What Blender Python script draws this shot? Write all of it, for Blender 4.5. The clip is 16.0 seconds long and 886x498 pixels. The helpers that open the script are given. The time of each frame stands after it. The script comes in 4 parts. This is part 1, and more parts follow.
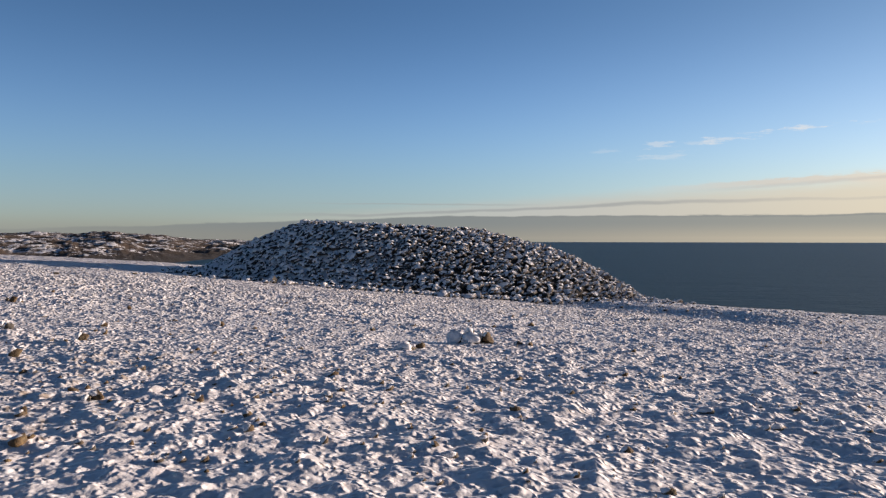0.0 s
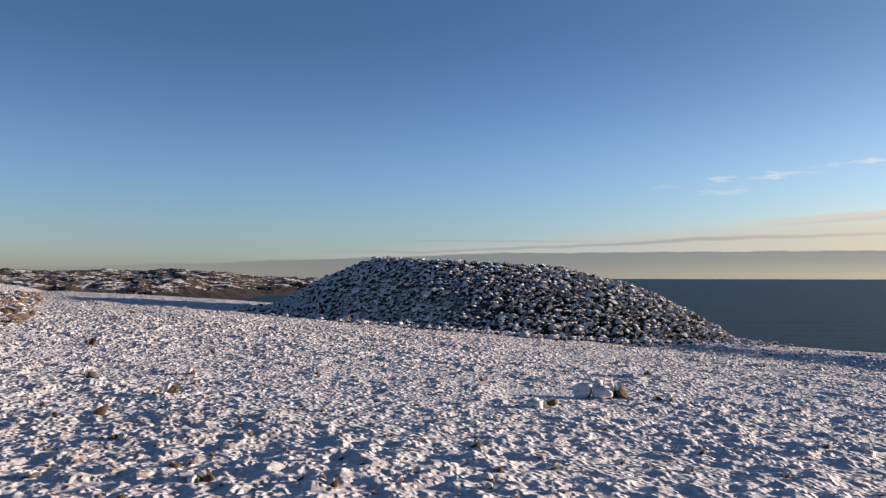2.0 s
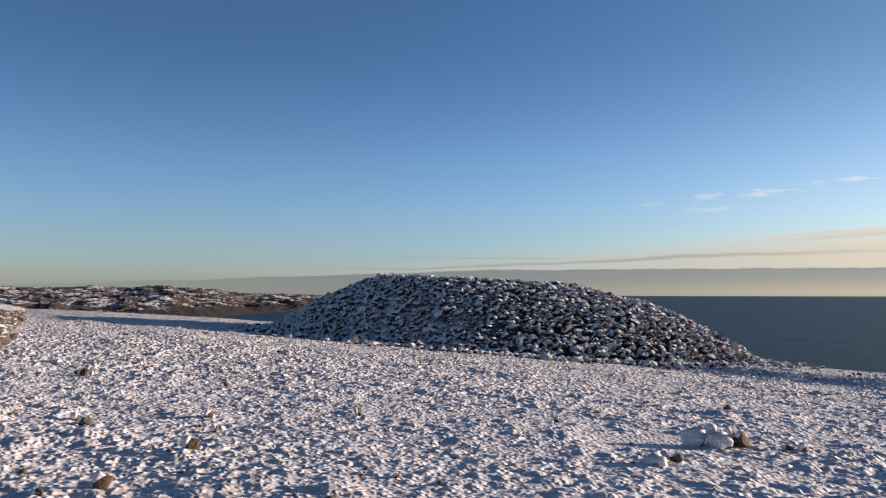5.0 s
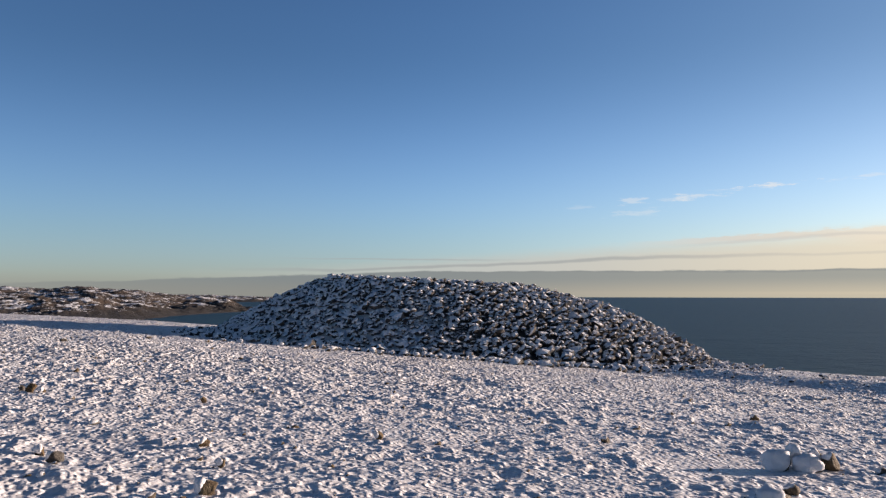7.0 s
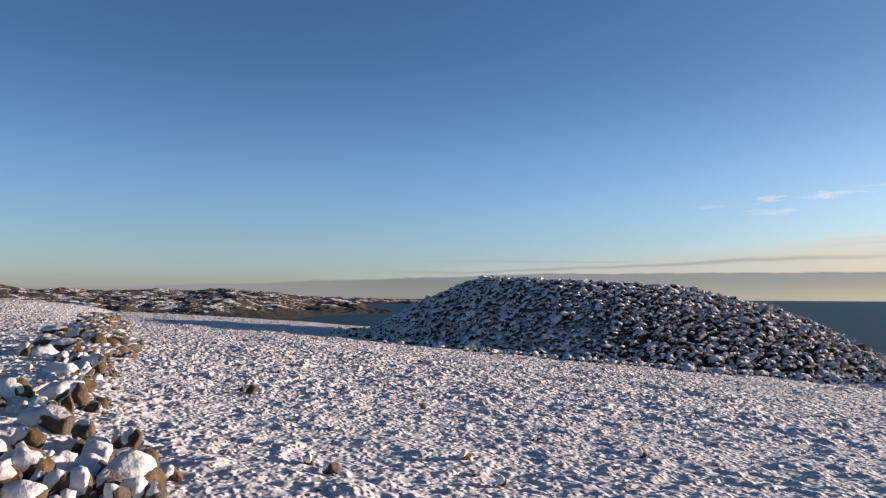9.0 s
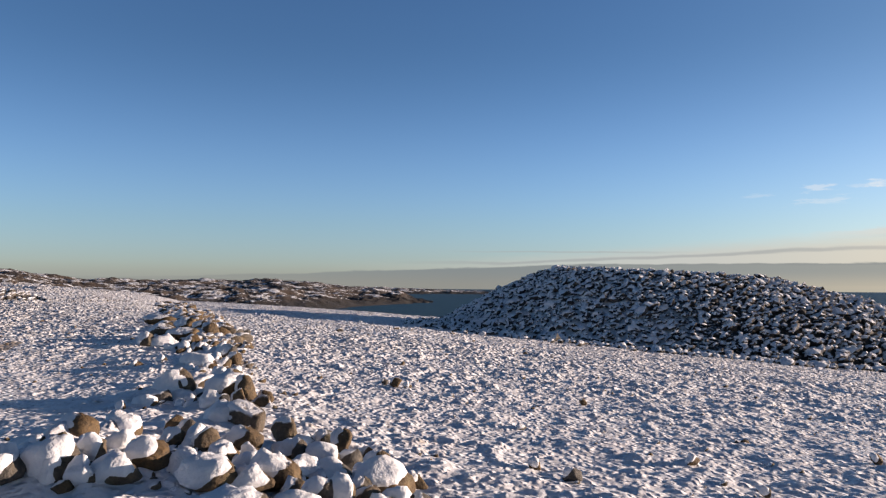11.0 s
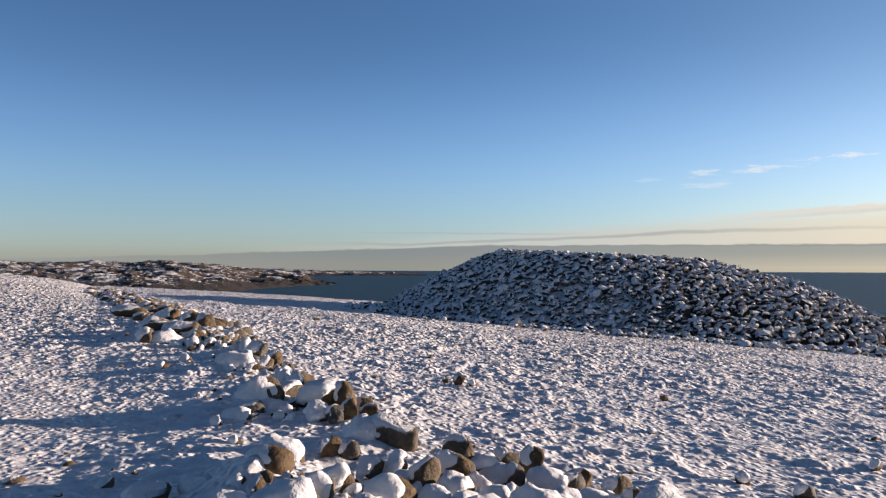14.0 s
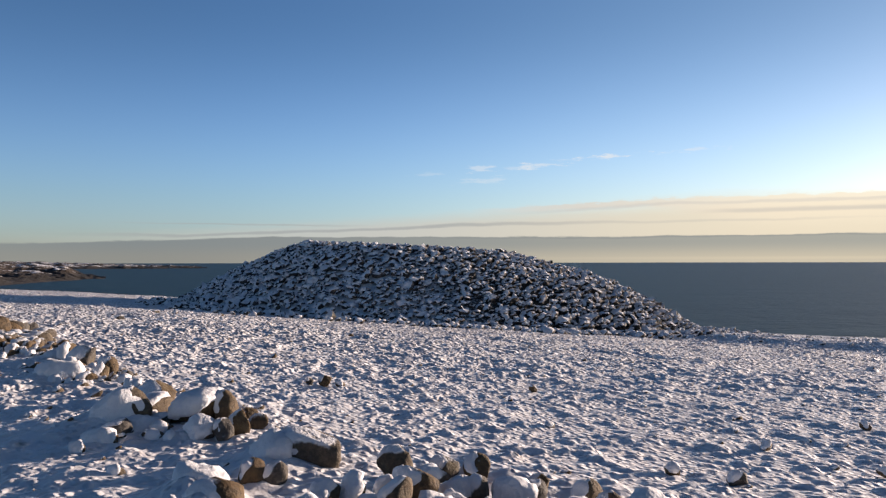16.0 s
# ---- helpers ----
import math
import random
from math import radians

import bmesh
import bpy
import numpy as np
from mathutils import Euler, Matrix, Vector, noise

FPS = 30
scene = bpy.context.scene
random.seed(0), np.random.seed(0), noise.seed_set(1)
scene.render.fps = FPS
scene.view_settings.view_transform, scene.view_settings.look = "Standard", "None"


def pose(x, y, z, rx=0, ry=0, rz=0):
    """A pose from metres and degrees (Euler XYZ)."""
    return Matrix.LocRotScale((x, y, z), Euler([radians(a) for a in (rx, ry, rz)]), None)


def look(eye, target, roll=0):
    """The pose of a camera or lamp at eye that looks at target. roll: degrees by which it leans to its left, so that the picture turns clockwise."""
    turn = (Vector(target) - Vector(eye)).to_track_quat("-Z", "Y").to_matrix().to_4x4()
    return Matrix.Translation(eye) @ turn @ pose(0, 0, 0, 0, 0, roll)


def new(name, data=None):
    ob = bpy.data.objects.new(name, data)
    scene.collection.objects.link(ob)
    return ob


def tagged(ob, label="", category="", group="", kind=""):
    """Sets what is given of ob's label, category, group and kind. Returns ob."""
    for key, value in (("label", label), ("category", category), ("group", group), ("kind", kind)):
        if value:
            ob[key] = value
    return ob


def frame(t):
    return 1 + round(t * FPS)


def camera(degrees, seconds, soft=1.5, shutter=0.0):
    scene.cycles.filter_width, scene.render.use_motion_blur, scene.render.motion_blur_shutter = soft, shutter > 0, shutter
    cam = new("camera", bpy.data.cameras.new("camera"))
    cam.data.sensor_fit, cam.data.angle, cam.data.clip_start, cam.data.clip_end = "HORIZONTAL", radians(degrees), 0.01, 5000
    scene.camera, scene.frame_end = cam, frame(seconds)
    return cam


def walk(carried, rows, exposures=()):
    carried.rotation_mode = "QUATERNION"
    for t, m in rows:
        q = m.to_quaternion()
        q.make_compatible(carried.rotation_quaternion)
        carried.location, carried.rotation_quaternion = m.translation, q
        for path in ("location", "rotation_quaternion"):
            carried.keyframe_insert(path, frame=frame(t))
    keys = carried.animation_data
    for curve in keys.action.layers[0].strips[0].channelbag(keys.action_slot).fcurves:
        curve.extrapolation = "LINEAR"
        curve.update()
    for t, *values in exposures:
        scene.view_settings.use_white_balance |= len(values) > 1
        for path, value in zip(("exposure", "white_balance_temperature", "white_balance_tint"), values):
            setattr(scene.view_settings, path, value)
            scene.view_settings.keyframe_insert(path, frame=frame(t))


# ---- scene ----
cam = camera(59.9, 16.0, soft=1.3)
PATH = [
    (0, (0.005, 0.023, 1.624), (0.009, 2.023, 1.6035), 0.1),
    (0.5, (-0.311, 0.402, 1.637), (-0.34, 2.402, 1.631), 0.1),
    (1, (-0.577, 0.844, 1.65), (-0.651, 2.843, 1.673), 0.1),
    (1.5, (-0.883, 1.194, 1.689), (-1.012, 3.189, 1.752), 0.1),
    (2, (-1.104, 1.645, 1.663), (-1.249, 3.638, 1.738), 0.1),
    (2.5, (-1.426, 2.066, 1.668), (-1.573, 4.059, 1.76), 0.1),
    (3, (-1.636, 2.448, 1.673), (-1.784, 4.44, 1.771), 0.0),
    (3.5, (-1.872, 2.859, 1.692), (-2.02, 4.851, 1.795), 0.1),
    (4, (-2.138, 3.113, 1.74), (-2.284, 5.104, 1.848), 0.1),
    (4.5, (-2.294, 3.51, 1.725), (-2.433, 5.502, 1.835), -0.0),
    (5, (-2.479, 3.909, 1.712), (-2.593, 5.903, 1.831), 0.1),
    (5.2, (-2.577, 4.054, 1.721), (-2.668, 6.048, 1.841), 0.1),
    (7.3, (-4.12, 5.694, 1.716), (-4.052, 7.689, 1.84), 0.1),
    (7.5, (-4.258, 5.783, 1.702), (-4.21, 7.778, 1.827), 0.1),
    (8, (-4.66, 5.962, 1.719), (-4.69, 7.957, 1.845), 0.0),
    (8.5, (-5.118, 6.263, 1.696), (-5.264, 8.253, 1.822), 0.1),
    (9, (-5.526, 6.28, 1.705), (-5.781, 8.259, 1.833), 0.3),
    (9.5, (-5.944, 6.471, 1.671), (-6.251, 8.443, 1.797), 0.3),
    (10, (-6.407, 6.654, 1.674), (-6.738, 8.622, 1.798), 0.4),
    (10.2, (-6.61, 6.676, 1.668), (-6.952, 8.643, 1.785), 0.5),
    (12.3, (-8.423, 6.987, 1.732), (-8.788, 8.952, 1.808), 0.3),
    (12.5, (-8.589, 7.042, 1.762), (-8.952, 9.008, 1.827), 0.2),
    (13, (-8.996, 7.073, 1.808), (-9.328, 9.044, 1.865), 0.2),
    (13.5, (-9.392, 7.24, 1.807), (-9.611, 9.228, 1.86), 0.2),
    (14, (-9.868, 7.304, 1.797), (-9.971, 9.301, 1.852), 0.2),
    (14.5, (-10.148, 7.302, 1.836), (-10.155, 9.301, 1.8915), 0.1),
    (15, (-10.38, 7.621, 1.794), (-10.247, 9.616, 1.842), -0.0),
    (15.5, (-10.735, 7.799, 1.8), (-10.444, 9.777, 1.843), 0.1),
    (16, (-10.965, 8.008, 1.8), (-10.517, 9.957, 1.834), -0.1),
]
walk(cam, [(t, look(eye, target, roll)) for t, eye, target, roll in PATH],
     [(0, 0.87), (4, 0.91), (7.5, 0.95), (10, 1.0), (12.5, 1.04), (15.3, 1.06), (16, 0.98)])

# ---- light ----
SUN_AZ, SUN_EL = 17.0, 7.4        # degrees: bearing from +x towards +y, height
to_sun = Vector((math.cos(radians(SUN_EL)) * math.cos(radians(SUN_AZ)),
                 math.cos(radians(SUN_EL)) * math.sin(radians(SUN_AZ)), math.sin(radians(SUN_EL))))
sun = new("sun", bpy.data.lights.new("sun", "SUN"))
sun.data.energy, sun.data.angle, sun.data.color = 4.5, radians(0.5), (1.0, 0.785, 0.645)
sun.matrix_world = look(to_sun * 50, (0, 0, 0))


def links(tree, *pairs):
    for a, b in pairs:
        tree.links.new(a, b)


class Nodes:
    """Short forms for building node trees."""

    def __init__(self, tree):
        self.tree = tree

    def add(self, kind, **inputs):
        n = self.tree.nodes.new(kind)
        for k, v in inputs.items():
            key = int(k[1:]) if k[0] == "i" and k[1:].isdigit() else k.replace("_", " ")
            self.put(n.inputs[key], v)
        return n

    def put(self, socket, v):
        if isinstance(v, bpy.types.NodeSocket):
            self.tree.links.new(v, socket)
        else:
            socket.default_value = v

    def math(self, op, a, b=0.0, c=0.0, clamp=False):
        n = self.tree.nodes.new("ShaderNodeMath")
        n.operation, n.use_clamp = op, clamp
        for s, v in zip(n.inputs, (a, b, c)):
            self.put(s, v)
        return n.outputs[0]

    def vec(self, op, a, b=(0, 0, 0)):
        n = self.tree.nodes.new("ShaderNodeVectorMath")
        n.operation = op
        self.put(n.inputs[0], a)
        self.put(n.inputs[1], b)
        return n.outputs["Value"] if op == "DOT_PRODUCT" else n.outputs[0]

    def ramp(self, v, lo, hi, a=0.0, b=1.0, smooth=True):
        n = self.tree.nodes.new("ShaderNodeMapRange")
        n.interpolation_type = "SMOOTHSTEP" if smooth else "LINEAR"
        for s, x in zip(n.inputs, (v, lo, hi, a, b)):
            self.put(s, x)
        return n.outputs[0]

    def mix(self, f, a, b, blend="MIX"):
        n = self.tree.nodes.new("ShaderNodeMix")
        n.data_type, n.blend_type = "RGBA", blend
        self.put(n.inputs[0], f)
        self.put(n.inputs[6], a)
        self.put(n.inputs[7], b)
        return n.outputs[2]

    def noise(self, scale, detail=4.0, rough=0.55, vector=None, dist=0.0):
        n = self.add("ShaderNodeTexNoise", Scale=scale, Detail=detail, Roughness=rough, Distortion=dist)
        if vector is not None:
            self.put(n.inputs["Vector"], vector)
        return n.outputs["Fac"]


def build_world():
    w = bpy.data.worlds.new("sky")
    scene.world = w
    w.use_nodes = True
    n = Nodes(w.node_tree)
    w.node_tree.nodes.clear()
    sky = n.add("ShaderNodeTexSky")
    sky.sky_type, sky.sun_disc = "NISHITA", False
    sky.sun_elevation, sky.sun_rotation = radians(SUN_EL), radians(90 - SUN_AZ)
    sky.altitude, sky.air_density, sky.dust_density, sky.ozone_density = 10, 1.0, 0.4, 2.4
    way = n.add("ShaderNodeTexCoord").outputs["Generated"]
    sep = n.add("ShaderNodeSeparateXYZ", Vector=way)
    x, y, z = sep.outputs
    toward = n.vec("DOT_PRODUCT", way, (math.cos(radians(SUN_AZ)), math.sin(radians(SUN_AZ)), 0))
    az = n.math("MULTIPLY", n.math("ARCTAN2", x, y), 57.2958)      # degrees from +y towards +x
    soft = n.math("SUBTRACT", n.noise(1.0, 5, 0.6, n.add("ShaderNodeCombineXYZ", X=n.math("MULTIPLY", az, 0.13), Z=n.math("MULTIPLY", z, 60.0)).outputs[0]), 0.5)
    torn = n.math("SUBTRACT", n.noise(1.0, 6, 0.65, n.add("ShaderNodeCombineXYZ", X=n.math("MULTIPLY", az, 0.55), Z=n.math("MULTIPLY", z, 190.0)).outputs[0]), 0.5)

    def line(middle, half, a0, a1, a2, a3, wave=0.009):
        """A thin level streak: its height over the bearing, half thickness, and the bearings where it starts, is full, fades and ends."""
        off = n.math("ABSOLUTE", n.math("SUBTRACT", n.math("ADD", z, n.math("MULTIPLY", soft, wave)), middle))
        return n.math("MULTIPLY", n.ramp(off, half, half * 0.15), n.math("MULTIPLY", n.ramp(az, a0, a1), n.ramp(az, a3, a2)))

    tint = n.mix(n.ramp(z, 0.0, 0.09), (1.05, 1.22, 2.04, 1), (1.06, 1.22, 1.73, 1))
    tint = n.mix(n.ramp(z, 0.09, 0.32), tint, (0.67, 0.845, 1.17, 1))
    # above the view the sky is darkened to deepen the shade below
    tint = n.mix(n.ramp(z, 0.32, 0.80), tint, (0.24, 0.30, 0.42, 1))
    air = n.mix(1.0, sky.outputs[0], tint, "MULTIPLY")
    side = n.ramp(toward, -0.6, 0.95, 0.88, 1.12, smooth=False)
    air = n.mix(1.0, air, n.add("ShaderNodeCombineXYZ", X=side, Y=side, Z=side).outputs[0], "MULTIPLY")
    dim = n.ramp(y, 0.0, -0.6, 1.0, 0.72)        # unseen sky away from the sea, dimmed to weaken fill light
    air = n.mix(1.0, air, n.add("ShaderNodeCombineXYZ", X=dim, Y=dim, Z=dim).outputs[0], "MULTIPLY")
    warm = n.mix(n.ramp(toward, 0.20, 0.95), (1, 1, 1, 1), (1.27, 1.04, 0.87, 1))
    air = n.mix(1.0, air, warm, "MULTIPLY")
    # haze over the horizon, grey away from the sun and cream towards it
    haze = n.mix(n.ramp(toward, -0.2, 0.85), (2.3, 2.45, 2.35, 1), (4.1, 3.9, 3.4, 1))
    col = n.mix(n.ramp(z, n.ramp(toward, 0.0, 0.7, 0.032, 0.075), 0.0, 0.0, 0.85), air, haze)
    # the pale veil over the bank, thicker and warmer towards the sun
    rim = n.ramp(az, -12.0, 34.0, 0.040, 0.094, smooth=False)
    veil = n.math("MULTIPLY", n.ramp(n.math("ADD", z, n.math("MULTIPLY", torn, 0.012)), rim, n.math("MULTIPLY", rim, 0.62)), n.ramp(az, -22.0, 12.0, 0.0, 0.9))
    cream = n.mix(n.ramp(az, 2.0, 40.0), (3.95, 3.95, 3.75, 1), (6.0, 5.2, 3.95, 1))
    col = n.mix(veil, col, cream)
    # ragged cloud along the veil's upper edge, growing to a bank under the sun
    crest = n.ramp(az, 15.0, 30.0, 0.0655, 0.0765, smooth=False)
    lift = n.math("SUBTRACT", n.math("ADD", z, n.math("MULTIPLY", torn, 0.014)), crest)
    cloud = n.math("MULTIPLY", n.math("MULTIPLY", n.ramp(lift, 0.0042, 0.0015), n.ramp(lift, n.ramp(az, 26.0, 36.0, -0.0065, -0.040), n.ramp(az, 26.0, 36.0, -0.001, -0.012))), n.ramp(az, 13.0, 24.0, 0.0, 0.75))
    col = n.mix(cloud, col, n.mix(n.ramp(az, 20.0, 40.0), (5.1, 4.55, 4.0, 1), (6.9, 5.9, 4.5, 1)))
    shade = line(n.math("SUBTRACT", crest, 0.0045), 0.0032, 16.0, 24.0, 60.0, 90.0, 0.012)
    col = n.mix(n.math("MULTIPLY", shade, 0.35), col, (3.9, 3.7, 3.6, 1))
    col = n.mix(n.math("MULTIPLY", line(0.0625, 0.0042, 30.0, 35.0, 60.0, 90.0, 0.006), 0.6), col, (4.2, 3.9, 3.5, 1))
    # long grey streaks over the bank
    rise = n.ramp(az, -6.0, 17.0, 0.0335, 0.0500, smooth=False)
    col = n.mix(n.math("MULTIPLY", line(rise, 0.0030, -16.0, -3.0, 12.0, 30.0), 0.6), col, (2.35, 2.45, 2.5, 1))
    col = n.mix(n.math("MULTIPLY", line(0.0475, 0.0018, -12.0, -4.0, 2.0, 9.0), 0.45), col, (2.7, 2.75, 2.75, 1))
    col = n.mix(n.math("MULTIPLY", line(0.0505, 0.0022, 14.0, 20.0, 34.0, 46.0), 0.3), col, (3.6, 3.4, 3.2, 1))
    # the low grey bank: dark along its top, cream at the water
    edge = n.ramp(az, -34.0, 0.0, 0.010, 0.0325, smooth=False)
    under = n.math("SUBTRACT", n.math("ADD", z, n.math("ADD", n.math("MULTIPLY", soft, 0.0085), n.math("MULTIPLY", torn, 0.003))), edge)
    bank = n.math("MULTIPLY", n.ramp(under, 0.0010, -0.0012), n.ramp(az, -40.0, -8.0, 0.3, 0.95))
    deep = n.mix(n.ramp(az, -10.0, 45.0), (1.62, 1.80, 1.85, 1), (2.75, 2.75, 2.45, 1))
    foot = n.mix(n.ramp(az, -10.0, 40.0), (1.95, 1.95, 1.78, 1), (4.3, 3.8, 2.9, 1))
    col = n.mix(bank, col, n.mix(n.ramp(z, 0.026, 0.002), deep, foot))
    col = n.mix(n.math("MULTIPLY", line(n.math("SUBTRACT", edge, 0.0012), 0.0016, -8.0, 4.0, 34.0, 60.0, 0.009), 0.45), col, (1.75, 1.85, 1.9, 1))
    col = n.mix(n.math("MULTIPLY", line(0.0045, 0.0026, -4.0, 14.0, 90.0, 120.0, 0.0), 0.55), col, n.mix(n.ramp(az, 5.0, 40.0), (2.9, 2.7, 2.3, 1), (5.0, 4.3, 3.2, 1)))
    # small wisps high over the sea: bearing, height, half length, half thickness, strength
    for wa, wz, wl, wt, ws in ((15.8, 0.1205, 1.3, 0.0045, 0.40), (16.0, 0.1055, 2.2, 0.0045, 0.30), (18.4, 0.1215, 1.3, 0.0045, 0.28), (20.2, 0.1235, 1.9, 0.0045, 0.50),
                               (22.4, 0.1300, 1.3, 0.0022, 0.55), (25.7, 0.1335, 1.9, 0.0034, 0.75), (12.0, 0.1140, 1.2, 0.0025, 0.18), (31.0, 0.1370, 2.0, 0.003, 0.35)):
        ex = n.math("DIVIDE", n.math("SUBTRACT", az, wa), wl)
        ez = n.math("DIVIDE", n.math("SUBTRACT", n.math("SUBTRACT", z, wz), n.math("MULTIPLY", ex, 0.0018)), wt)
        r = n.math("SQRT", n.math("ADD", n.math("MULTIPLY", ex, ex), n.math("MULTIPLY", ez, ez)))
        col = n.mix(n.math("MULTIPLY", n.ramp(n.math("ADD", r, n.math("MULTIPLY", torn, 6.5)), 1.0, -0.1), ws), col, (5.9, 5.9, 5.9, 1))
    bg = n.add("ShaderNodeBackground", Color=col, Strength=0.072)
    out = n.add("ShaderNodeOutputWorld")
    links(w.node_tree, (bg.outputs[0], out.inputs[0]))


build_world()

# ---- materials ----
WIND = Vector((-0.55, -0.13, 0.82)).normalized()      # the snow lies on the sides turned this way


def material(name):
    m = bpy.data.materials.new(name)
    m.use_nodes = True
    m.node_tree.nodes.clear()
    n = Nodes(m.node_tree)
    b = n.add("ShaderNodeBsdfPrincipled")
    o = n.add("ShaderNodeOutputMaterial")
    links(m.node_tree, (b.outputs[0], o.inputs[0]))
    return m, n, b


def bump(n, b, height, strength, distance):
    n.put(b.inputs["Normal"], n.add("ShaderNodeBump", Strength=strength, Distance=distance, Height=height).outputs[0])


def snow_colour(n, at):
    grain = n.noise(9.0, 5, 0.6, at)
    return n.mix(n.ramp(grain, 0.3, 0.7), (0.70, 0.71, 0.74, 1), (0.82, 0.815, 0.82, 1))


def snow_material():
    m, n, b = material("snow")
    at = n.add("ShaderNodeNewGeometry").outputs["Position"]
    n.put(b.inputs["Base Color"], snow_colour(n, at))
    b.inputs["Roughness"].default_value = 0.75
    b.inputs["Specular IOR Level"].default_value = 0.25
    h = n.math("ADD", n.noise(12.0, 3, 0.5, at), n.math("MULTIPLY", n.noise(60.0, 2, 0.5, at), 0.12))
    bump(n, b, h, 0.55, 0.05)
    return m


def ground_material():
    """Thin snow over cobbles: white, with tan stone and dry moss showing where it is thin."""
    m, n, b = material("snowy_cobbles")
    geo = n.add("ShaderNodeNewGeometry")
    at = geo.outputs["Position"]
    lean = n.vec("DOT_PRODUCT", geo.outputs["Normal"], WIND)
    thin = n.math("ADD", n.math("MULTIPLY", n.noise(6.0, 5, 0.6, at), 0.55), n.math("MULTIPLY", n.noise(0.35, 3, 0.5, at), 0.35))
    # the snow is thinnest on the rise before the row's end
    px, py = n.add("ShaderNodeSeparateXYZ", Vector=at).outputs[0:2]
    worn = n.math("SQRT", n.math("ADD", n.math("POWER", n.math("MULTIPLY", n.math("ADD", px, 4.6), 0.30), 2.0), n.math("POWER", n.math("MULTIPLY", n.math("SUBTRACT", py, 8.6), 0.22), 2.0)))
    thin = n.math("ADD", thin, n.ramp(worn, 1.3, 0.3, 0.0, 0.06))
    bare = n.ramp(n.math("SUBTRACT", thin, n.math("MULTIPLY", lean, 0.40)), 0.235, 0.40)
    tan = n.mix(n.noise(11.0, 4, 0.6, at), (0.13, 0.10, 0.075, 1), (0.34, 0.27, 0.20, 1))
    # a trodden streak of bare earth beyond the row
    ax, ay = n.add("ShaderNodeSeparateXYZ", Vector=at).outputs[0:2]
    across = n.math("ABSOLUTE", n.math("ADD", n.math("MULTIPLY", n.math("ADD", ax, 17.8), 0.90), n.math("MULTIPLY", n.math("SUBTRACT", ay, 19.0), 0.43)))
    along = n.math("ABSOLUTE", n.math("ADD", n.math("MULTIPLY", n.math("ADD", ax, 17.8), -0.43), n.math("MULTIPLY", n.math("SUBTRACT", ay, 19.0), 0.90)))
    trod = n.math("MULTIPLY", n.ramp(across, 0.34, 0.02), n.ramp(along, 2.8, 0.8))
    # the heath beyond the row holds less snow
    heath = n.math("ADD", n.math("MULTIPLY", n.math("ADD", ax, 11.5), -0.877), n.math("MULTIPLY", n.math("SUBTRACT", ay, 14.5), -0.48))
    tufts = n.math("MULTIPLY", n.ramp(heath, 0.8, 3.0), n.ramp(n.noise(2.2, 5, 0.7, at), 0.48, 0.62))
    bare = n.math("MAXIMUM", bare, n.math("MULTIPLY", tufts, 0.45))
    bare = n.math("MAXIMUM", bare, n.ramp(n.math("ADD", trod, n.noise(4.0, 4, 0.6, at)), 1.02, 1.22))
    n.put(b.inputs["Base Color"], n.mix(n.math("MULTIPLY", bare, 0.85), n.mix(n.ramp(n.noise(4.5, 6, 0.7, at), 0.36, 0.68, 0.0, 0.30), snow_colour(n, at), (0.58, 0.47, 0.43, 1)), tan))
    b.inputs["Roughness"].default_value = 0.55
    b.inputs["Specular IOR Level"].default_value = 0.5
    cells = n.add("ShaderNodeTexVoronoi", Scale=14.0, Vector=n.vec("ADD", at, n.vec("MULTIPLY", n.add("ShaderNodeTexNoise", Scale=9.0, Vector=at).outputs["Color"], (0.06, 0.06, 0.06))))
    cells.feature = "SMOOTH_F1"
    n.put(cells.inputs["Smoothness"], 0.6)
    lump = n.ramp(cells.outputs["Distance"], 0.0, 0.6, 1.0, 0.0)
    h = n.math("ADD", n.math("MULTIPLY", lump, 1.2), n.math("ADD", n.math("MULTIPLY", n.noise(14.0, 3, 0.45, at), 0.7), n.math("MULTIPLY", n.noise(60.0, 2, 0.5, at), 0.05)))
    # past the reach of the modelled cobbles the relief is carried on
    big = n.add("ShaderNodeTexVoronoi", Scale=6.5, Vector=at).outputs["Distance"]
    off = n.ramp(ay, 14.0, 28.0)
    h = n.math("ADD", h, n.math("MULTIPLY", n.math("MULTIPLY", n.ramp(big, 0.0, 0.65, 1.0, 0.0), off), 4.0))
    bump(n, b, h, n.math("ADD", n.ramp(ay, 7.0, 14.0, 0.70, 0.68), n.math("MULTIPLY", off, 0.25)), 0.034)
    return m


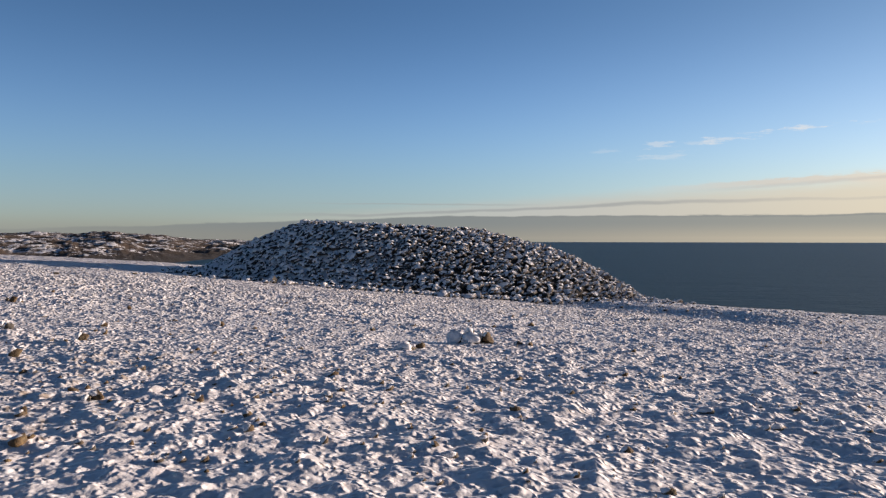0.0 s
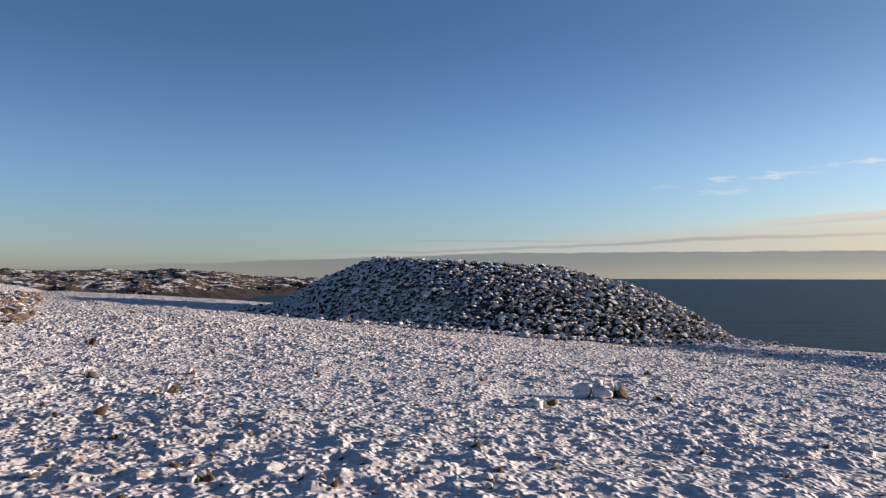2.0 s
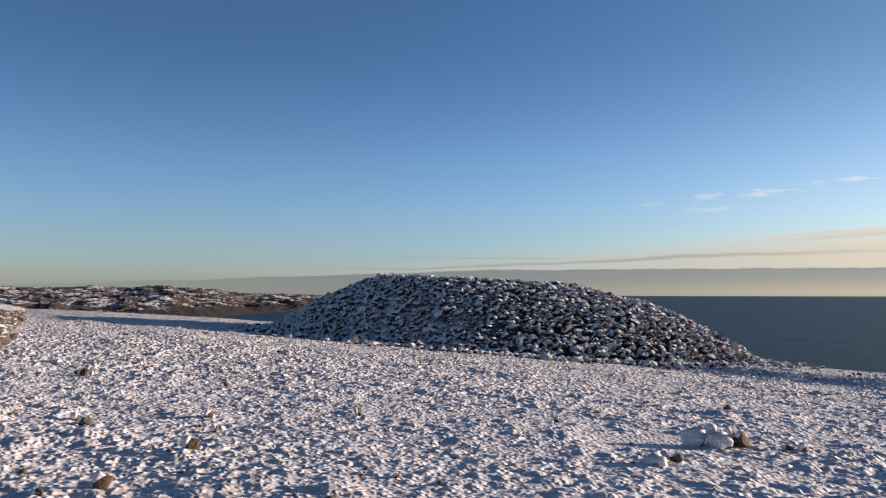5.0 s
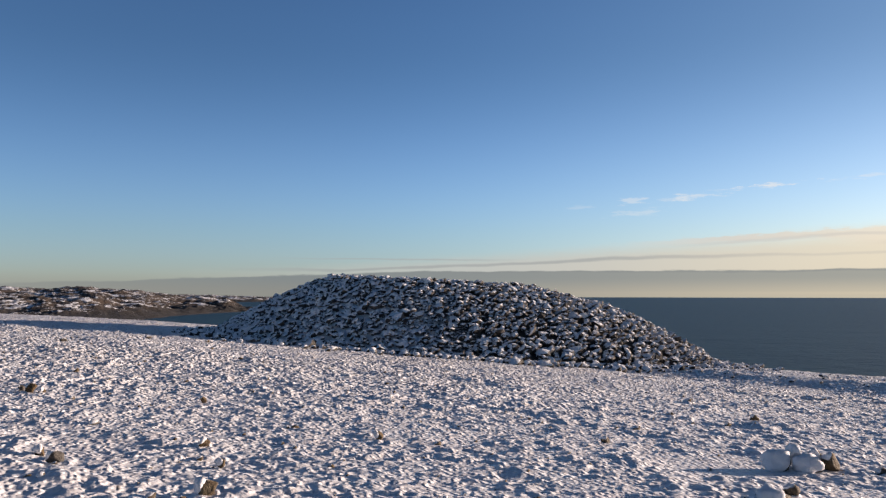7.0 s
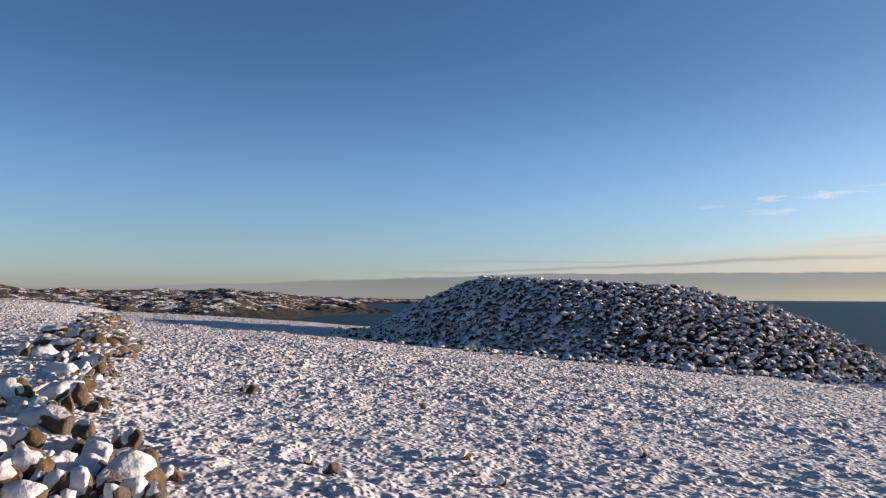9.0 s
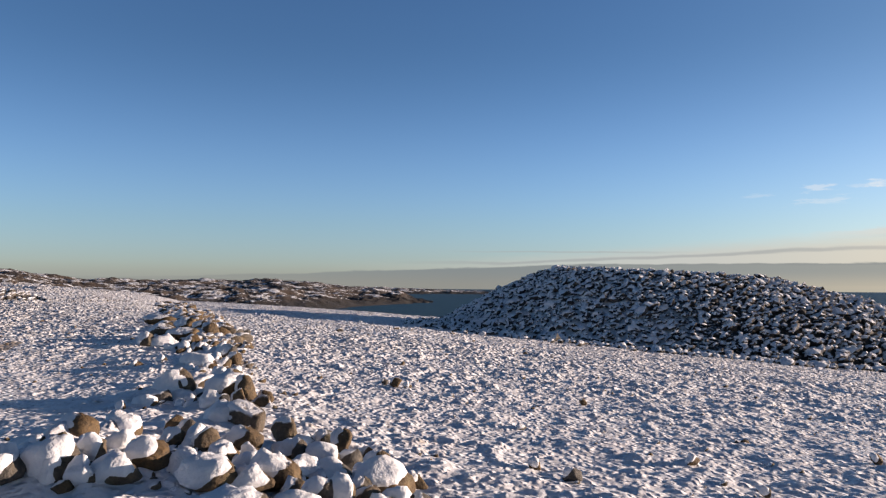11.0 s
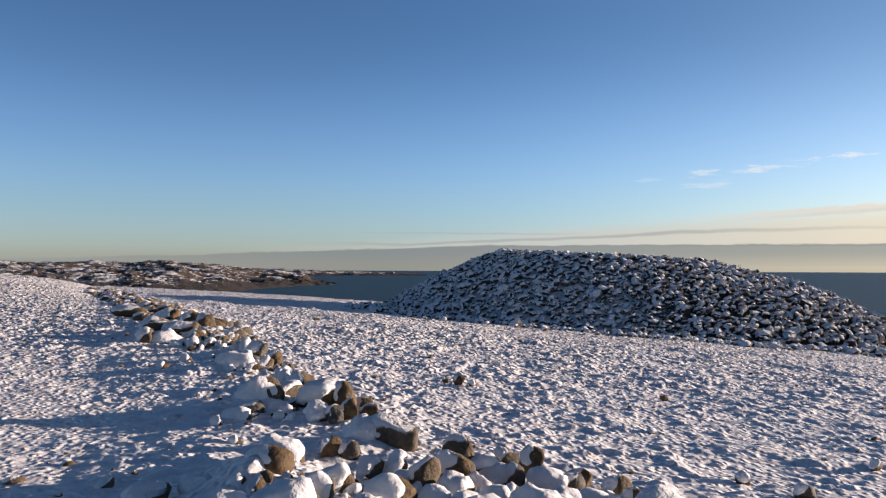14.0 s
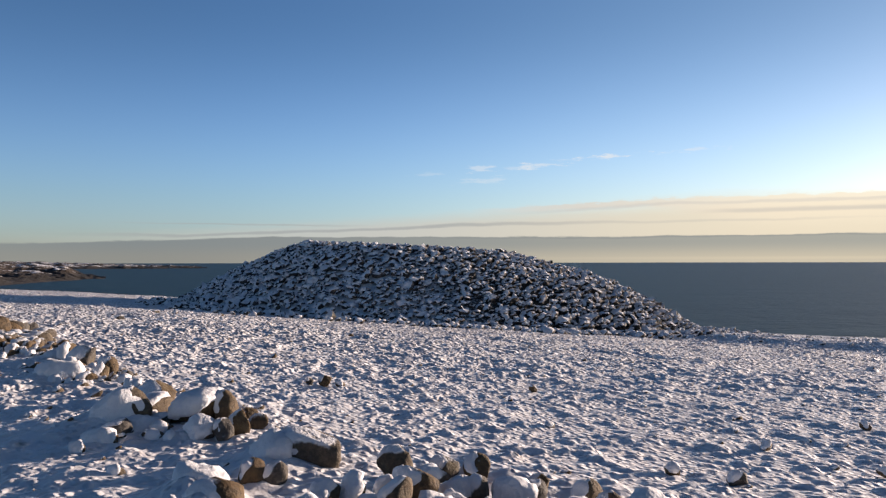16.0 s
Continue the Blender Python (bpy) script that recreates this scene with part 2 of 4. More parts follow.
def stone_material(name, lo, hi, grip, drift=0.0, grey=0.0, pale=(0.115, 0.108, 0.10, 1), patch=7.0, mottle=1.0):
    """Weathered beach stone; snow lies where the surface turns towards the wind. lo, hi: where the snow starts and is full. grip: how far it differs from stone to stone.
    drift: how much less snow has settled on the mound's seaward (+x) end."""
    m, n, b = material(name)
    geo = n.add("ShaderNodeNewGeometry")
    at = geo.outputs["Position"]
    pick = n.math("FRACT", n.math("ADD", geo.outputs["Random Per Island"], n.add("ShaderNodeObjectInfo").outputs["Random"]))
    hue = n.mix(n.ramp(pick, 0.0, 0.55, smooth=False), (0.140, 0.088, 0.040, 1), (0.160, 0.112, 0.064, 1))
    hue = n.mix(n.ramp(pick, 0.5, 1.0, smooth=False), n.mix(grey, hue, (0.045, 0.044, 0.044, 1)), pale)
    fleck = n.noise(22.0, 5, 0.65, at)
    hue = n.mix(n.ramp(fleck, 0.35, 0.7), n.mix(0.62, hue, (0.028, 0.023, 0.018, 1)), hue)
    hue = n.mix(n.math("MULTIPLY", n.ramp(n.noise(5.0, 4, 0.6, at), 0.55, 0.7), 0.45), hue, (0.22, 0.175, 0.095, 1))
    lean = n.vec("DOT_PRODUCT", geo.outputs["Normal"], WIND)
    lean = n.math("ADD", lean, n.math("MULTIPLY", n.math("SUBTRACT", n.noise(patch, 3, 0.5, at), 0.5), mottle))
    lean = n.math("ADD", lean, n.math("MULTIPLY", n.math("SUBTRACT", pick, 0.5), grip))
    if drift:
        east = n.ramp(n.add("ShaderNodeSeparateXYZ", Vector=at).outputs[0], -7.0, 5.0)
        lean = n.math("SUBTRACT", lean, n.math("MULTIPLY", east, drift))
    snow = n.ramp(lean, lo, hi)
    n.put(b.inputs["Base Color"], n.mix(snow, hue, snow_colour(n, at)))
    n.put(b.inputs["Roughness"], n.math("ADD", 0.62, n.math("MULTIPLY", fleck, 0.3)))
    b.inputs["Specular IOR Level"].default_value = 0.3
    h = n.math("ADD", n.math("ADD", n.math("MULTIPLY", fleck, 0.8), n.math("MULTIPLY", n.noise(8.0, 4, 0.6, at), 1.2)), n.math("MULTIPLY", snow, 0.8))
    bump(n, b, h, 0.7, 0.035)
    return m


def rock_material():
    """Far shore: brown heath and rock with snow on the shelves."""
    m, n, b = material("snowy_heath")
    geo = n.add("ShaderNodeNewGeometry")
    at = geo.outputs["Position"]
    stretched = n.vec("MULTIPLY", at, (1, 1, 3.5))
    a = n.noise(0.06, 8, 0.66, stretched)
    c = n.noise(0.40, 6, 0.65, stretched)
    heath = n.mix(n.ramp(c, 0.35, 0.65), (0.024, 0.018, 0.014, 1), (0.090, 0.060, 0.038, 1))
    low = n.ramp(n.add("ShaderNodeSeparateXYZ", Vector=at).outputs[2], -7.5, -1.5)
    heath = n.mix(low, (0.014, 0.011, 0.009, 1), heath)
    up = n.add("ShaderNodeSeparateXYZ", Vector=geo.outputs["Normal"]).outputs[2]
    height = n.add("ShaderNodeSeparateXYZ", Vector=at).outputs[2]
    lie = n.math("ADD", n.math("ADD", n.math("MULTIPLY", a, 1.1), n.math("MULTIPLY", c, 0.7)), n.math("MULTIPLY", n.math("SUBTRACT", up, 0.9), 1.0))
    lie = n.math("ADD", lie, n.ramp(height, -9.0, -3.0, -0.25, 0.0))
    snow = n.ramp(lie, 1.0, 1.075)
    n.put(b.inputs["Base Color"], n.mix(snow, heath, (0.72, 0.73, 0.76, 1)))
    b.inputs["Roughness"].default_value = 0.9
    bump(n, b, c, 0.6, 2.0)
    return m


def sea_material():
    m, n, b = material("sea_water")
    at = n.add("ShaderNodeNewGeometry").outputs["Position"]
    n.put(b.inputs["Base Color"], n.mix(n.noise(0.01, 4, 0.6, at), (0.012, 0.035, 0.050, 1), (0.020, 0.050, 0.062, 1)))
    b.inputs["Roughness"].default_value = 0.45
    b.inputs["IOR"].default_value = 1.333
    b.inputs["Specular IOR Level"].default_value = 0.12
    flat = n.vec("MULTIPLY", at, (1, 1.6, 1))
    h = n.math("ADD", n.noise(0.22, 5, 0.6, flat), n.math("MULTIPLY", n.noise(0.03, 3, 0.5, flat), 2.0))
    bump(n, b, h, 0.45, 0.9)
    return m


def plant_material():
    m, n, b = material("dry_grass")
    pick = n.add("ShaderNodeNewGeometry").outputs["Random Per Island"]
    n.put(b.inputs["Base Color"], n.mix(pick, (0.05, 0.036, 0.02, 1), (0.14, 0.10, 0.055, 1)))
    b.inputs["Roughness"].default_value = 0.85
    return m


SNOW, GROUND, SEA, HEATH = snow_material(), ground_material(), sea_material(), rock_material()
CAIRN_STONE = stone_material("cairn_stone", 0.14, 0.22, 0.30, 0.16, 0.95, (0.16, 0.14, 0.125, 1), 3.2, 0.7)
ROW_STONE = stone_material("row_stone", 0.62, 0.80, 0.3)
LOOSE_STONE = stone_material("loose_stone", 0.38, 0.54, 0.6)
CORE_STONE = stone_material("core_stone", 0.52, 0.76, 0.1, 0.5, 0.8)
GRASS = plant_material()

# ---- mesh helpers ----


def mesh_from(name, verts, faces, mat, smooth=True):
    """A mesh from arrays: verts n x 3, faces m x 3 or m x 4."""
    me = bpy.data.meshes.new(name)
    verts, faces = np.asarray(verts, np.float32), np.asarray(faces, np.int32)
    k = faces.shape[1]
    me.vertices.add(len(verts))
    me.vertices.foreach_set("co", verts.ravel())
    me.loops.add(faces.size)
    me.loops.foreach_set("vertex_index", faces.ravel())
    me.polygons.add(len(faces))
    me.polygons.foreach_set("loop_start", np.arange(0, faces.size, k, dtype=np.int32))
    me.polygons.foreach_set("use_smooth", np.full(len(faces), smooth))
    me.update(calc_edges=True)
    me.materials.append(mat)
    return me


def part_of(name, me, parent, m=None, label=""):
    ob = new(name, me)
    ob.parent = parent
    if m is not None:
        ob.matrix_basis = m
    return tagged(ob, label)


def hash2(i, j, k):
    """Repeatable random numbers 0..1 for grid cells."""
    h = np.sin(i * 127.1 + j * 311.7 + k * 74.7) * 43758.5453
    return h - np.floor(h)


def value_noise(x, y, k=0):
    i, j = np.floor(x), np.floor(y)
    u, v = x - i, y - j
    u, v = u * u * (3 - 2 * u), v * v * (3 - 2 * v)
    a, b_ = hash2(i, j, k), hash2(i + 1, j, k)
    c, d = hash2(i, j + 1, k), hash2(i + 1, j + 1, k)
    return (a * (1 - u) + b_ * u) * (1 - v) + (c * (1 - u) + d * u) * v


def fbm(x, y, octaves=4, k=0):
    total, amp = 0, 0.5
    for o in range(octaves):
        total = total + amp * value_noise(x * 2 ** o, y * 2 ** o, k + 7 * o)
        amp *= 0.5
    return total


def domes(x, y, cell, k):
    """Snow-rounded cobbles: the domes of the cells around, merged softly, 0..1."""
    ci, cj = np.floor(x / cell), np.floor(y / cell)
    best = np.zeros_like(x)
    for di in (-1, 0, 1):
        for dj in (-1, 0, 1):
            i, j = ci + di, cj + dj
            px, py = (i + hash2(i, j, k)) * cell, (j + hash2(i, j, k + 1)) * cell
            size = cell * (0.45 + 0.55 * hash2(i, j, k + 2))
            turn = hash2(i, j, k + 3) * np.pi
            dx, dy = x - px, y - py
            ex = (dx * np.cos(turn) + dy * np.sin(turn)) / size
            ey = (dy * np.cos(turn) - dx * np.sin(turn)) / (size * 0.72)
            d = 1 - ex * ex - ey * ey
            top = 0.35 + 0.65 * hash2(i, j, k + 4)
            best = best + (np.maximum(d, 0) ** 0.9 * top * (size / cell)) ** 3
    best = np.cbrt(best)
    # snow fills the hollows between the cobbles
    return 0.5 * (best + 0.26 + np.sqrt((best - 0.26) ** 2 + 0.02))


# ---- the lie of the land ----
SEA_Z = -9.5


def land(x, y):
    """Height of the snow field without its cobbles."""
    x, y = np.asarray(x, float), np.asarray(y, float)
    u, v = np.clip(x, -46, 24) / 10, np.clip(y, -2, 62) / 10
    z = (-0.028 + 0.0319 * v - 0.1374 * v ** 2 + 0.0149 * v ** 3 + u * (-0.2915 - 0.2281 * v + 0.0323 * v ** 2)
         + u ** 2 * (-0.0396 + 0.031 * v) + 0.0352 * u ** 3)
    # a shallow dip along the row, and a rise beyond it
    climb = np.clip((y - 14) / 14, 0, 1)
    climb = climb * climb * (3 - 2 * climb)
    z = z - 0.09 * np.clip((-x - 1) / 5, 0, 1) * (1 - climb) * np.clip((y - 2) / 6, 0, 1) + 0.11 * np.clip((-x - 9) / 5, 0, 1) * climb * np.clip((37 - y) / 6, 0, 1)
    # a beach ridge between the cairn and the bank
    c0, s0 = 0.8 * x + 0.6 * y, -0.6 * x + 0.8 * y
    reach = np.exp(-((s0 - 20.5) / 6.5) ** 4) * (0.6 + 0.8 * fbm(x * 0.25, y * 0.25, 2, 55))
    z = z + reach * (0.42 * np.exp(-((c0 - 29.5) / 1.9) ** 2) - 0.10 * np.exp(-((c0 - 26.3) / 1.8) ** 2))
    # higher ground inland, far beyond the row
    q = np.maximum(0, -0.88 * (x + 9) - 0.47 * (y - 7))
    far = np.clip((0.88 * (y - 7) - 0.47 * (x + 9) - 24) / 18, 0, 1)
    z = z + 1.1 * (1 - np.exp(-q / 4)) * far * far * (3 - 2 * far)
    # the bank down to the shore
    c = np.maximum(0, 0.8 * x + 0.6 * y - 37)
    d = np.maximum(0, y - 61 - 0.25 * np.maximum(0, -x - 30))
    bank = np.minimum(0.02 * c * c, 0.45 * c) + np.minimum(0.012 * d * d, 0.3 * d)
    return np.maximum(z - bank, SEA_Z - 3)


def land1(x, y):
    return float(land(np.array([x]), np.array([y]))[0])


CAIRN_AT, CAIRN_R = (-1.2, 50.5), (14.8, 12.4)
CREST_AT, CREST_R = (-3.1, 51.0), (5.9, 5.0)


def cairn_height(x, y):
    """Height of the cairn's core; below the land outside it."""
    x, y = np.asarray(x, float), np.asarray(y, float)
    a = np.hypot((x - CREST_AT[0]) / CREST_R[0], (y - CREST_AT[1]) / CREST_R[1])
    b = np.hypot((x - CAIRN_AT[0]) / CAIRN_R[0], (y - CAIRN_AT[1]) / CAIRN_R[1])
    s = np.clip((a - 1) / np.maximum(a - 1 + np.maximum(1 - b, 0) * 2.2, 1e-6), 0, 1)
    s = np.where(a <= 1, 0, s)
    top = 2.51 - 0.05 * (x - CREST_AT[0]) - 0.2 * np.clip(1 - a, 0, 1)
    bulge = 0.10 + 0.12 * np.clip((x - 2) / 6, 0, 1)
    fall = s - bulge * np.sin(np.pi * s)
    base = land(x, y) - 0.25
    z = top * (1 - fall) + base * fall
    z = z + 0.10 * (fbm(x * 0.5, y * 0.5, 3, 5) - 0.45) * (1 - s)
    return np.where(b < 1, z, base)


# ---- ground ----
# middle line of the row of stones: x, y, half width
SPINE = [(-9.3, 10.0, 1.3), (-10.2, 12.3, 1.3), (-11.5, 15.3, 0.85), (-13.1, 18.5, 0.9), (-15.5, 22.5, 1.0), (-19.0, 28.5, 1.1), (-24.2, 37.2, 1.2), (-30.0, 47.0, 1.2)]
# heaps along the row: x, y, reach across, reach along, how high the rubble and drift lie under it
HEAPS = [(-10.3, 12.1, 1.0, 0.6, 0.15), (-9.3, 12.0, 0.8, 0.55, 0.09), (-11.15, 12.0, 0.5, 0.65, 0.24), (-11.7, 15.4, 0.8, 0.6, 0.05), (-13.2, 18.6, 0.6, 0.9, 0.06), (-14.6, 20.6, 0.7, 0.5, 0.04), (-15.7, 22.2, 0.8, 1.4, 0.10), (-17.2, 25.2, 0.9, 1.5, 0.10)]


def spaced(*runs):
    """Grid lines: runs of (start, end, first step, last step)."""
    out = []
    for a, b, s0, s1 in runs:
        k = max(2, int(round((b - a) / ((s0 + s1) / 2))))
        t = (np.arange(k) + 0.5) / k
        w = s0 + (s1 - s0) * t
        p = np.concatenate([[0], np.cumsum(w)])
        out.append(a + (b - a) * p[:-1] / p[-1])
    out.append([runs[-1][1]])
    return np.concatenate(out)


def row_ridge(x, y):
    """The low swell of rubble and snow under the row of stones."""
    h = np.zeros_like(x)
    for (ax, ay, aw), (bx, by, bw) in zip(SPINE, SPINE[1:]):
        dx, dy = bx - ax, by - ay
        t = np.clip(((x - ax) * dx + (y - ay) * dy) / (dx * dx + dy * dy), 0, 1)
        d = np.hypot(x - ax - t * dx, y - ay - t * dy)
        h = np.maximum(h, 0.05 * np.exp(-(d / (0.75 * (aw + (bw - aw) * t))) ** 2))
    for hx, hy, rx, ry, up in HEAPS:
        h = np.maximum(h, up * np.exp(-((x - hx) / rx) ** 2 - ((y - hy) / (1.2 * ry)) ** 2))
    return h


# tails of snow in the lee of stones: x, y of the head, length, half width, height
DRIFTS = [(0.10, 14.58, 1.6, 0.42, 0.0), (-12.38, 15.45, 0.80, 0.26, 0.24), (-11.42, 13.0, 0.70, 0.24, 0.25), (-11.30, 12.2, 1.0, 0.24, 0.20), (-11.40, 11.40, 1.10, 0.28, 0.22), (-12.3, 14.9, 0.5, 0.14, 0.08),
          (-11.0, 14.0, 0.5, 0.16, 0.14), (-13.5, 18.15, 0.9, 0.3, 0.17), (-13.85, 19.7, 0.8, 0.3, 0.15), (-15.95, 20.8, 1.0, 0.35, 0.18), (-0.62, 12.72, 0.4, 0.13, 0.06), (-11.65, 14.95, 0.4, 0.15, 0.12), (-12.1, 15.7, 0.6, 0.2, 0.17)]


def drifts(x, y):
    """Height of the snow tails and how far they bury the cobbles."""
    h, calm = np.zeros_like(x), np.zeros_like(x)
    for hx, hy, length, half, up in DRIFTS:
        t = (hx - x) / length
        fall = np.where(t < 0, np.exp(-(t * length / 0.14) ** 2), np.maximum(0, 1 - np.abs(t)) ** 1.2)
        side = np.exp(-((y - hy + 0.2 * (hx - x)) / (half * (1 + 0.5 * np.clip(t, 0, 1)))) ** 2)
        h = np.maximum(h, up * fall * side)
        calm = np.maximum(calm, np.minimum(1, 2.5 * fall) * side)
    return h, calm


def cobbled(x, y):
    """Relief of the snowed-over cobbles above the land."""
    patch = (0.65 + 0.7 * fbm(x * 0.35, y * 0.35, 3, 3)) * (1.0 - 0.10 * np.clip((x + 9) / 9, 0, 1))
    wx, wy = x + 0.06 * fbm(x * 3, y * 3, 2, 41), y + 0.06 * fbm(x * 3, y * 3, 2, 43)
    h = 0.044 * domes(wx, wy, 0.115, 1) + 0.056 * domes(wx, wy, 0.175, 11) * np.clip((fbm(x * 1.2, y * 1.2, 2, 9) - 0.3) / 0.1, 0, 1)
    h = h + 0.060 * domes(wx, wy, 0.26, 61) * np.clip((fbm(x * 0.8, y * 0.8, 2, 19) - 0.36) / 0.1, 0, 1)
    h = h + 0.065 * domes(wx, wy, 0.42, 81) * np.clip((fbm(x * 0.5, y * 0.5, 2, 29) - 0.34) / 0.1, 0, 1)
    # larger cobbles and pillows before the row
    h = h + 0.060 * domes(wx, wy, 0.23, 91) * np.clip((14 - y) / 6, 0, 1)
    h = h + 0.045 * (fbm(x * 1.1, y * 1.1, 3, 4) - 0.45)
    flank = np.interp(y, [q[1] for q in SPINE], [q[0] for q in SPINE]) - x
    near_row = np.clip((flank - 1.3) / 1.2, 0, 1) * np.clip((7.5 - flank) / 4, 0, 1) * np.clip((23 - y) / 5, 0, 1)
    tail, calm = drifts(x, y)
    return h * patch * (1 + 0.25 * np.clip((flank - 4) / 3, 0, 1) - 0.55 * near_row) * (1 - 0.88 * calm) - 0.06 + tail - 0.06 * near_row + row_ridge(x, y)


def build_ground():
    # a fan that is finest where it is seen closest
    ys = spaced((-700, -20, 60, 6), (-20, -2.5, 3, 0.3), (-2.5, 4.2, 0.13, 0.05), (4.2, 13, 0.023, 0.027), (13, 27, 0.028, 0.052), (27, 64, 0.06, 0.26), (64, 120, 0.6, 4), (120, 900, 5, 60))
    beside = np.concatenate([0.016 * np.arange(1, 36), np.geomspace(0.6, 40, 18)])
    us = np.concatenate([-1 - beside[::-1], np.linspace(-1, 1, 1000), 1 + beside])
    v = np.clip(ys, 4.5, 64)
    left, right = np.interp(v, [4.5, 8.5, 11, 64], [-5.5, -8.5, -12.8, -58.5]), 5.0 + 0.57 * (v - 4.5)
    mid, half = (left + right) / 2, (right - left) / 2
    x, y = mid[:, None] + half[:, None] * us[None, :], ys[:, None] * np.ones((1, len(us)))
    z = land(x, y)
    near = (x > -75) & (x < 45) & (y > -9) & (y < 90)
    r = np.zeros_like(z)
    r[near] = cobbled(x[near], y[near])
    # beside and behind the fan the cobbles sink under smooth snow where the sheet grows coarse
    gap = np.maximum(np.abs(np.gradient(x, axis=1)), np.abs(np.gradient(y, axis=0)))
    keep = np.clip((0.22 - gap) / 0.1, 0, 1)
    keep[np.ix_(ys >= 4.2, np.abs(us) <= 1.0)] = 1.0
    z = z + r * keep - 0.05 * near * (1 - keep)
    ny, nx = x.shape
    i = (np.arange(ny - 1)[:, None] * nx + np.arange(nx - 1)).ravel()
    faces = np.stack([i, i + 1, i + nx + 1, i + nx], 1)
    ob = new("ground", mesh_from("ground", np.stack([x.ravel(), y.ravel(), z.ravel()], 1), faces, GROUND))
    return tagged(ob, "thin snow over a rough field of rounded beach cobbles", "ground", kind="structure")


ground = build_ground()


def build_sea():
    radii = [0.0, 60, 120, 250, 500, 1000, 2000, 3300, 4900]
    k = 96
    verts, faces = [], []
    for r in radii:
        for a in range(k):
            # the sheet ends at 4.9 km; its rim lies where the true horizon, three times as far, shows
            verts.append((r * math.cos(a / k * 2 * math.pi), r * math.sin(a / k * 2 * math.pi), SEA_Z + 6.4 * (r / 4900) ** 2))
    for i in range(len(radii) - 1):
        for a in range(k):
            faces.append((i * k + a, (i + 1) * k + a, (i + 1) * k + (a + 1) % k, i * k + (a + 1) % k))
    ob = new("water", mesh_from("water", verts, faces, SEA))
    tagged(ob, "calm dark blue-grey sea reaching the horizon", "sea", kind="structure")


build_sea()


# ---- far shore ----
def shore_terrain(name, az0, az1, crest, near, far, steps, seed, label):
    """Rolling land seen over the water. crest(az): skyline height in metres; near, far(az): its reach."""
    na, nd = steps
    az = np.radians(np.linspace(az0, az1, na))[:, None] * np.ones((1, nd))
    deg = np.degrees(az)
    t = np.linspace(0, 1, nd)[None, :] * np.ones((na, 1))
    d0, d1 = near(deg), far(deg)
    dist = d0 + (d1 - d0) * t
    x, y = -np.sin(az) * dist, np.cos(az) * dist
    rough = fbm(x / 90, y / 90, 5, seed)
    fine = fbm(x / 17, y / 17, 5, seed + 31) + 0.35 * (fbm(x / 5, y / 9, 3, seed + 71) - 0.45)
    rise = np.minimum(1, t * 1.5) ** 0.62
    z = SEA_Z - 1.0 + (crest(deg) - SEA_Z + 1.0) * rise * (0.62 + 0.75 * rough) + (fine - 0.45) * 8 * np.minimum(1, t * 9) * (1.1 - 0.5 * t)
    z = np.where(t > 0.93, SEA_Z - 2, z)
    i = (np.arange(na - 1)[:, None] * nd + np.arange(nd - 1)).ravel()
    faces = np.stack([i, i + 1, i + nd + 1, i + nd], 1)
    ob = new(name, mesh_from(name, np.stack([x.ravel(), y.ravel(), z.ravel()], 1), faces, HEATH))
    return tagged(ob, label, "headland", kind="structure")


def steps_of(*pairs):
    """A smooth profile over bearing from a few (bearing, value) pairs."""
    p, v = zip(*pairs)
    return lambda deg: np.interp(deg, p, v)


shore_terrain("headland", 11.6, 62, steps_of((11.6, -9.8), (12.4, -8.6), (13.2, -6.5), (14.0, -1.5), (15.5, -0.5), (17, 0.5), (20, 5), (23, 9), (26, 6), (32, 5), (36, 6), (38.5, 11), (42, 16), (62, 22)),
              steps_of((11.6, 590), (15, 520), (20, 380), (30, 260), (62, 180)), steps_of((11.6, 640), (15, 800), (22, 1050), (62, 1000)),
              (520, 150), 2, "rocky headland of brown heath with patches of snow")
shore_terrain("far_point", 4.5, 22, steps_of((4.5, -8.8), (7, -4), (12, 0), (22, 6)),
              steps_of((4.5, 1500), (22, 1300)), steps_of((4.5, 1600), (22, 1900)), (200, 30), 8, "low snowy point far across the water")

# ---- stones ----
rng = np.random.default_rng(7)


def stone_shapes(count, level, seed, flat=(0.55, 0.8), knobs=0.16):
    """Unit boulders: rounded, uneven, lying flat."""
    bm = bmesh.new()
    bmesh.ops.create_icosphere(bm, subdivisions=level, radius=1.0)
    v0 = np.array([v.co[:] for v in bm.verts])
    f = np.array([[v.index for v in p.verts] for p in bm.faces])
    bm.free()
    r = np.random.default_rng(seed)
    out = []
    for s in range(count):
        v = v0.copy()
        # a few flattened faces make it a stone and not a ball
        for _ in range(10):
            d = r.normal(size=3)
            d /= np.linalg.norm(d)
            cut = r.uniform(0.5, 0.88)
            over = np.maximum(0, v @ d - cut)
            v -= over[:, None] * d * 0.88
        lump = np.array([noise.fractal(Vector(p * 1.3) + Vector((s * 9.1, seed * 3.7, 0)), 0.8, 2.0, 3) for p in v])
        v *= (1 + knobs * lump)[:, None]
        v = 2 * (v - v.min(0)) / (v.max(0) - v.min(0)) - 1
        v *= (1.0, r.uniform(0.68, 0.95), r.uniform(*flat))
        out.append(v)
    return out, f


def vertex_normals(v, f):
    n = np.zeros_like(v)
    fn = np.cross(v[f[:, 1]] - v[f[:, 0]], v[f[:, 2]] - v[f[:, 0]])
    for k in range(3):
        np.add.at(n, f[:, k], fn)
    return n / np.maximum(np.linalg.norm(n, axis=1), 1e-9)[:, None]


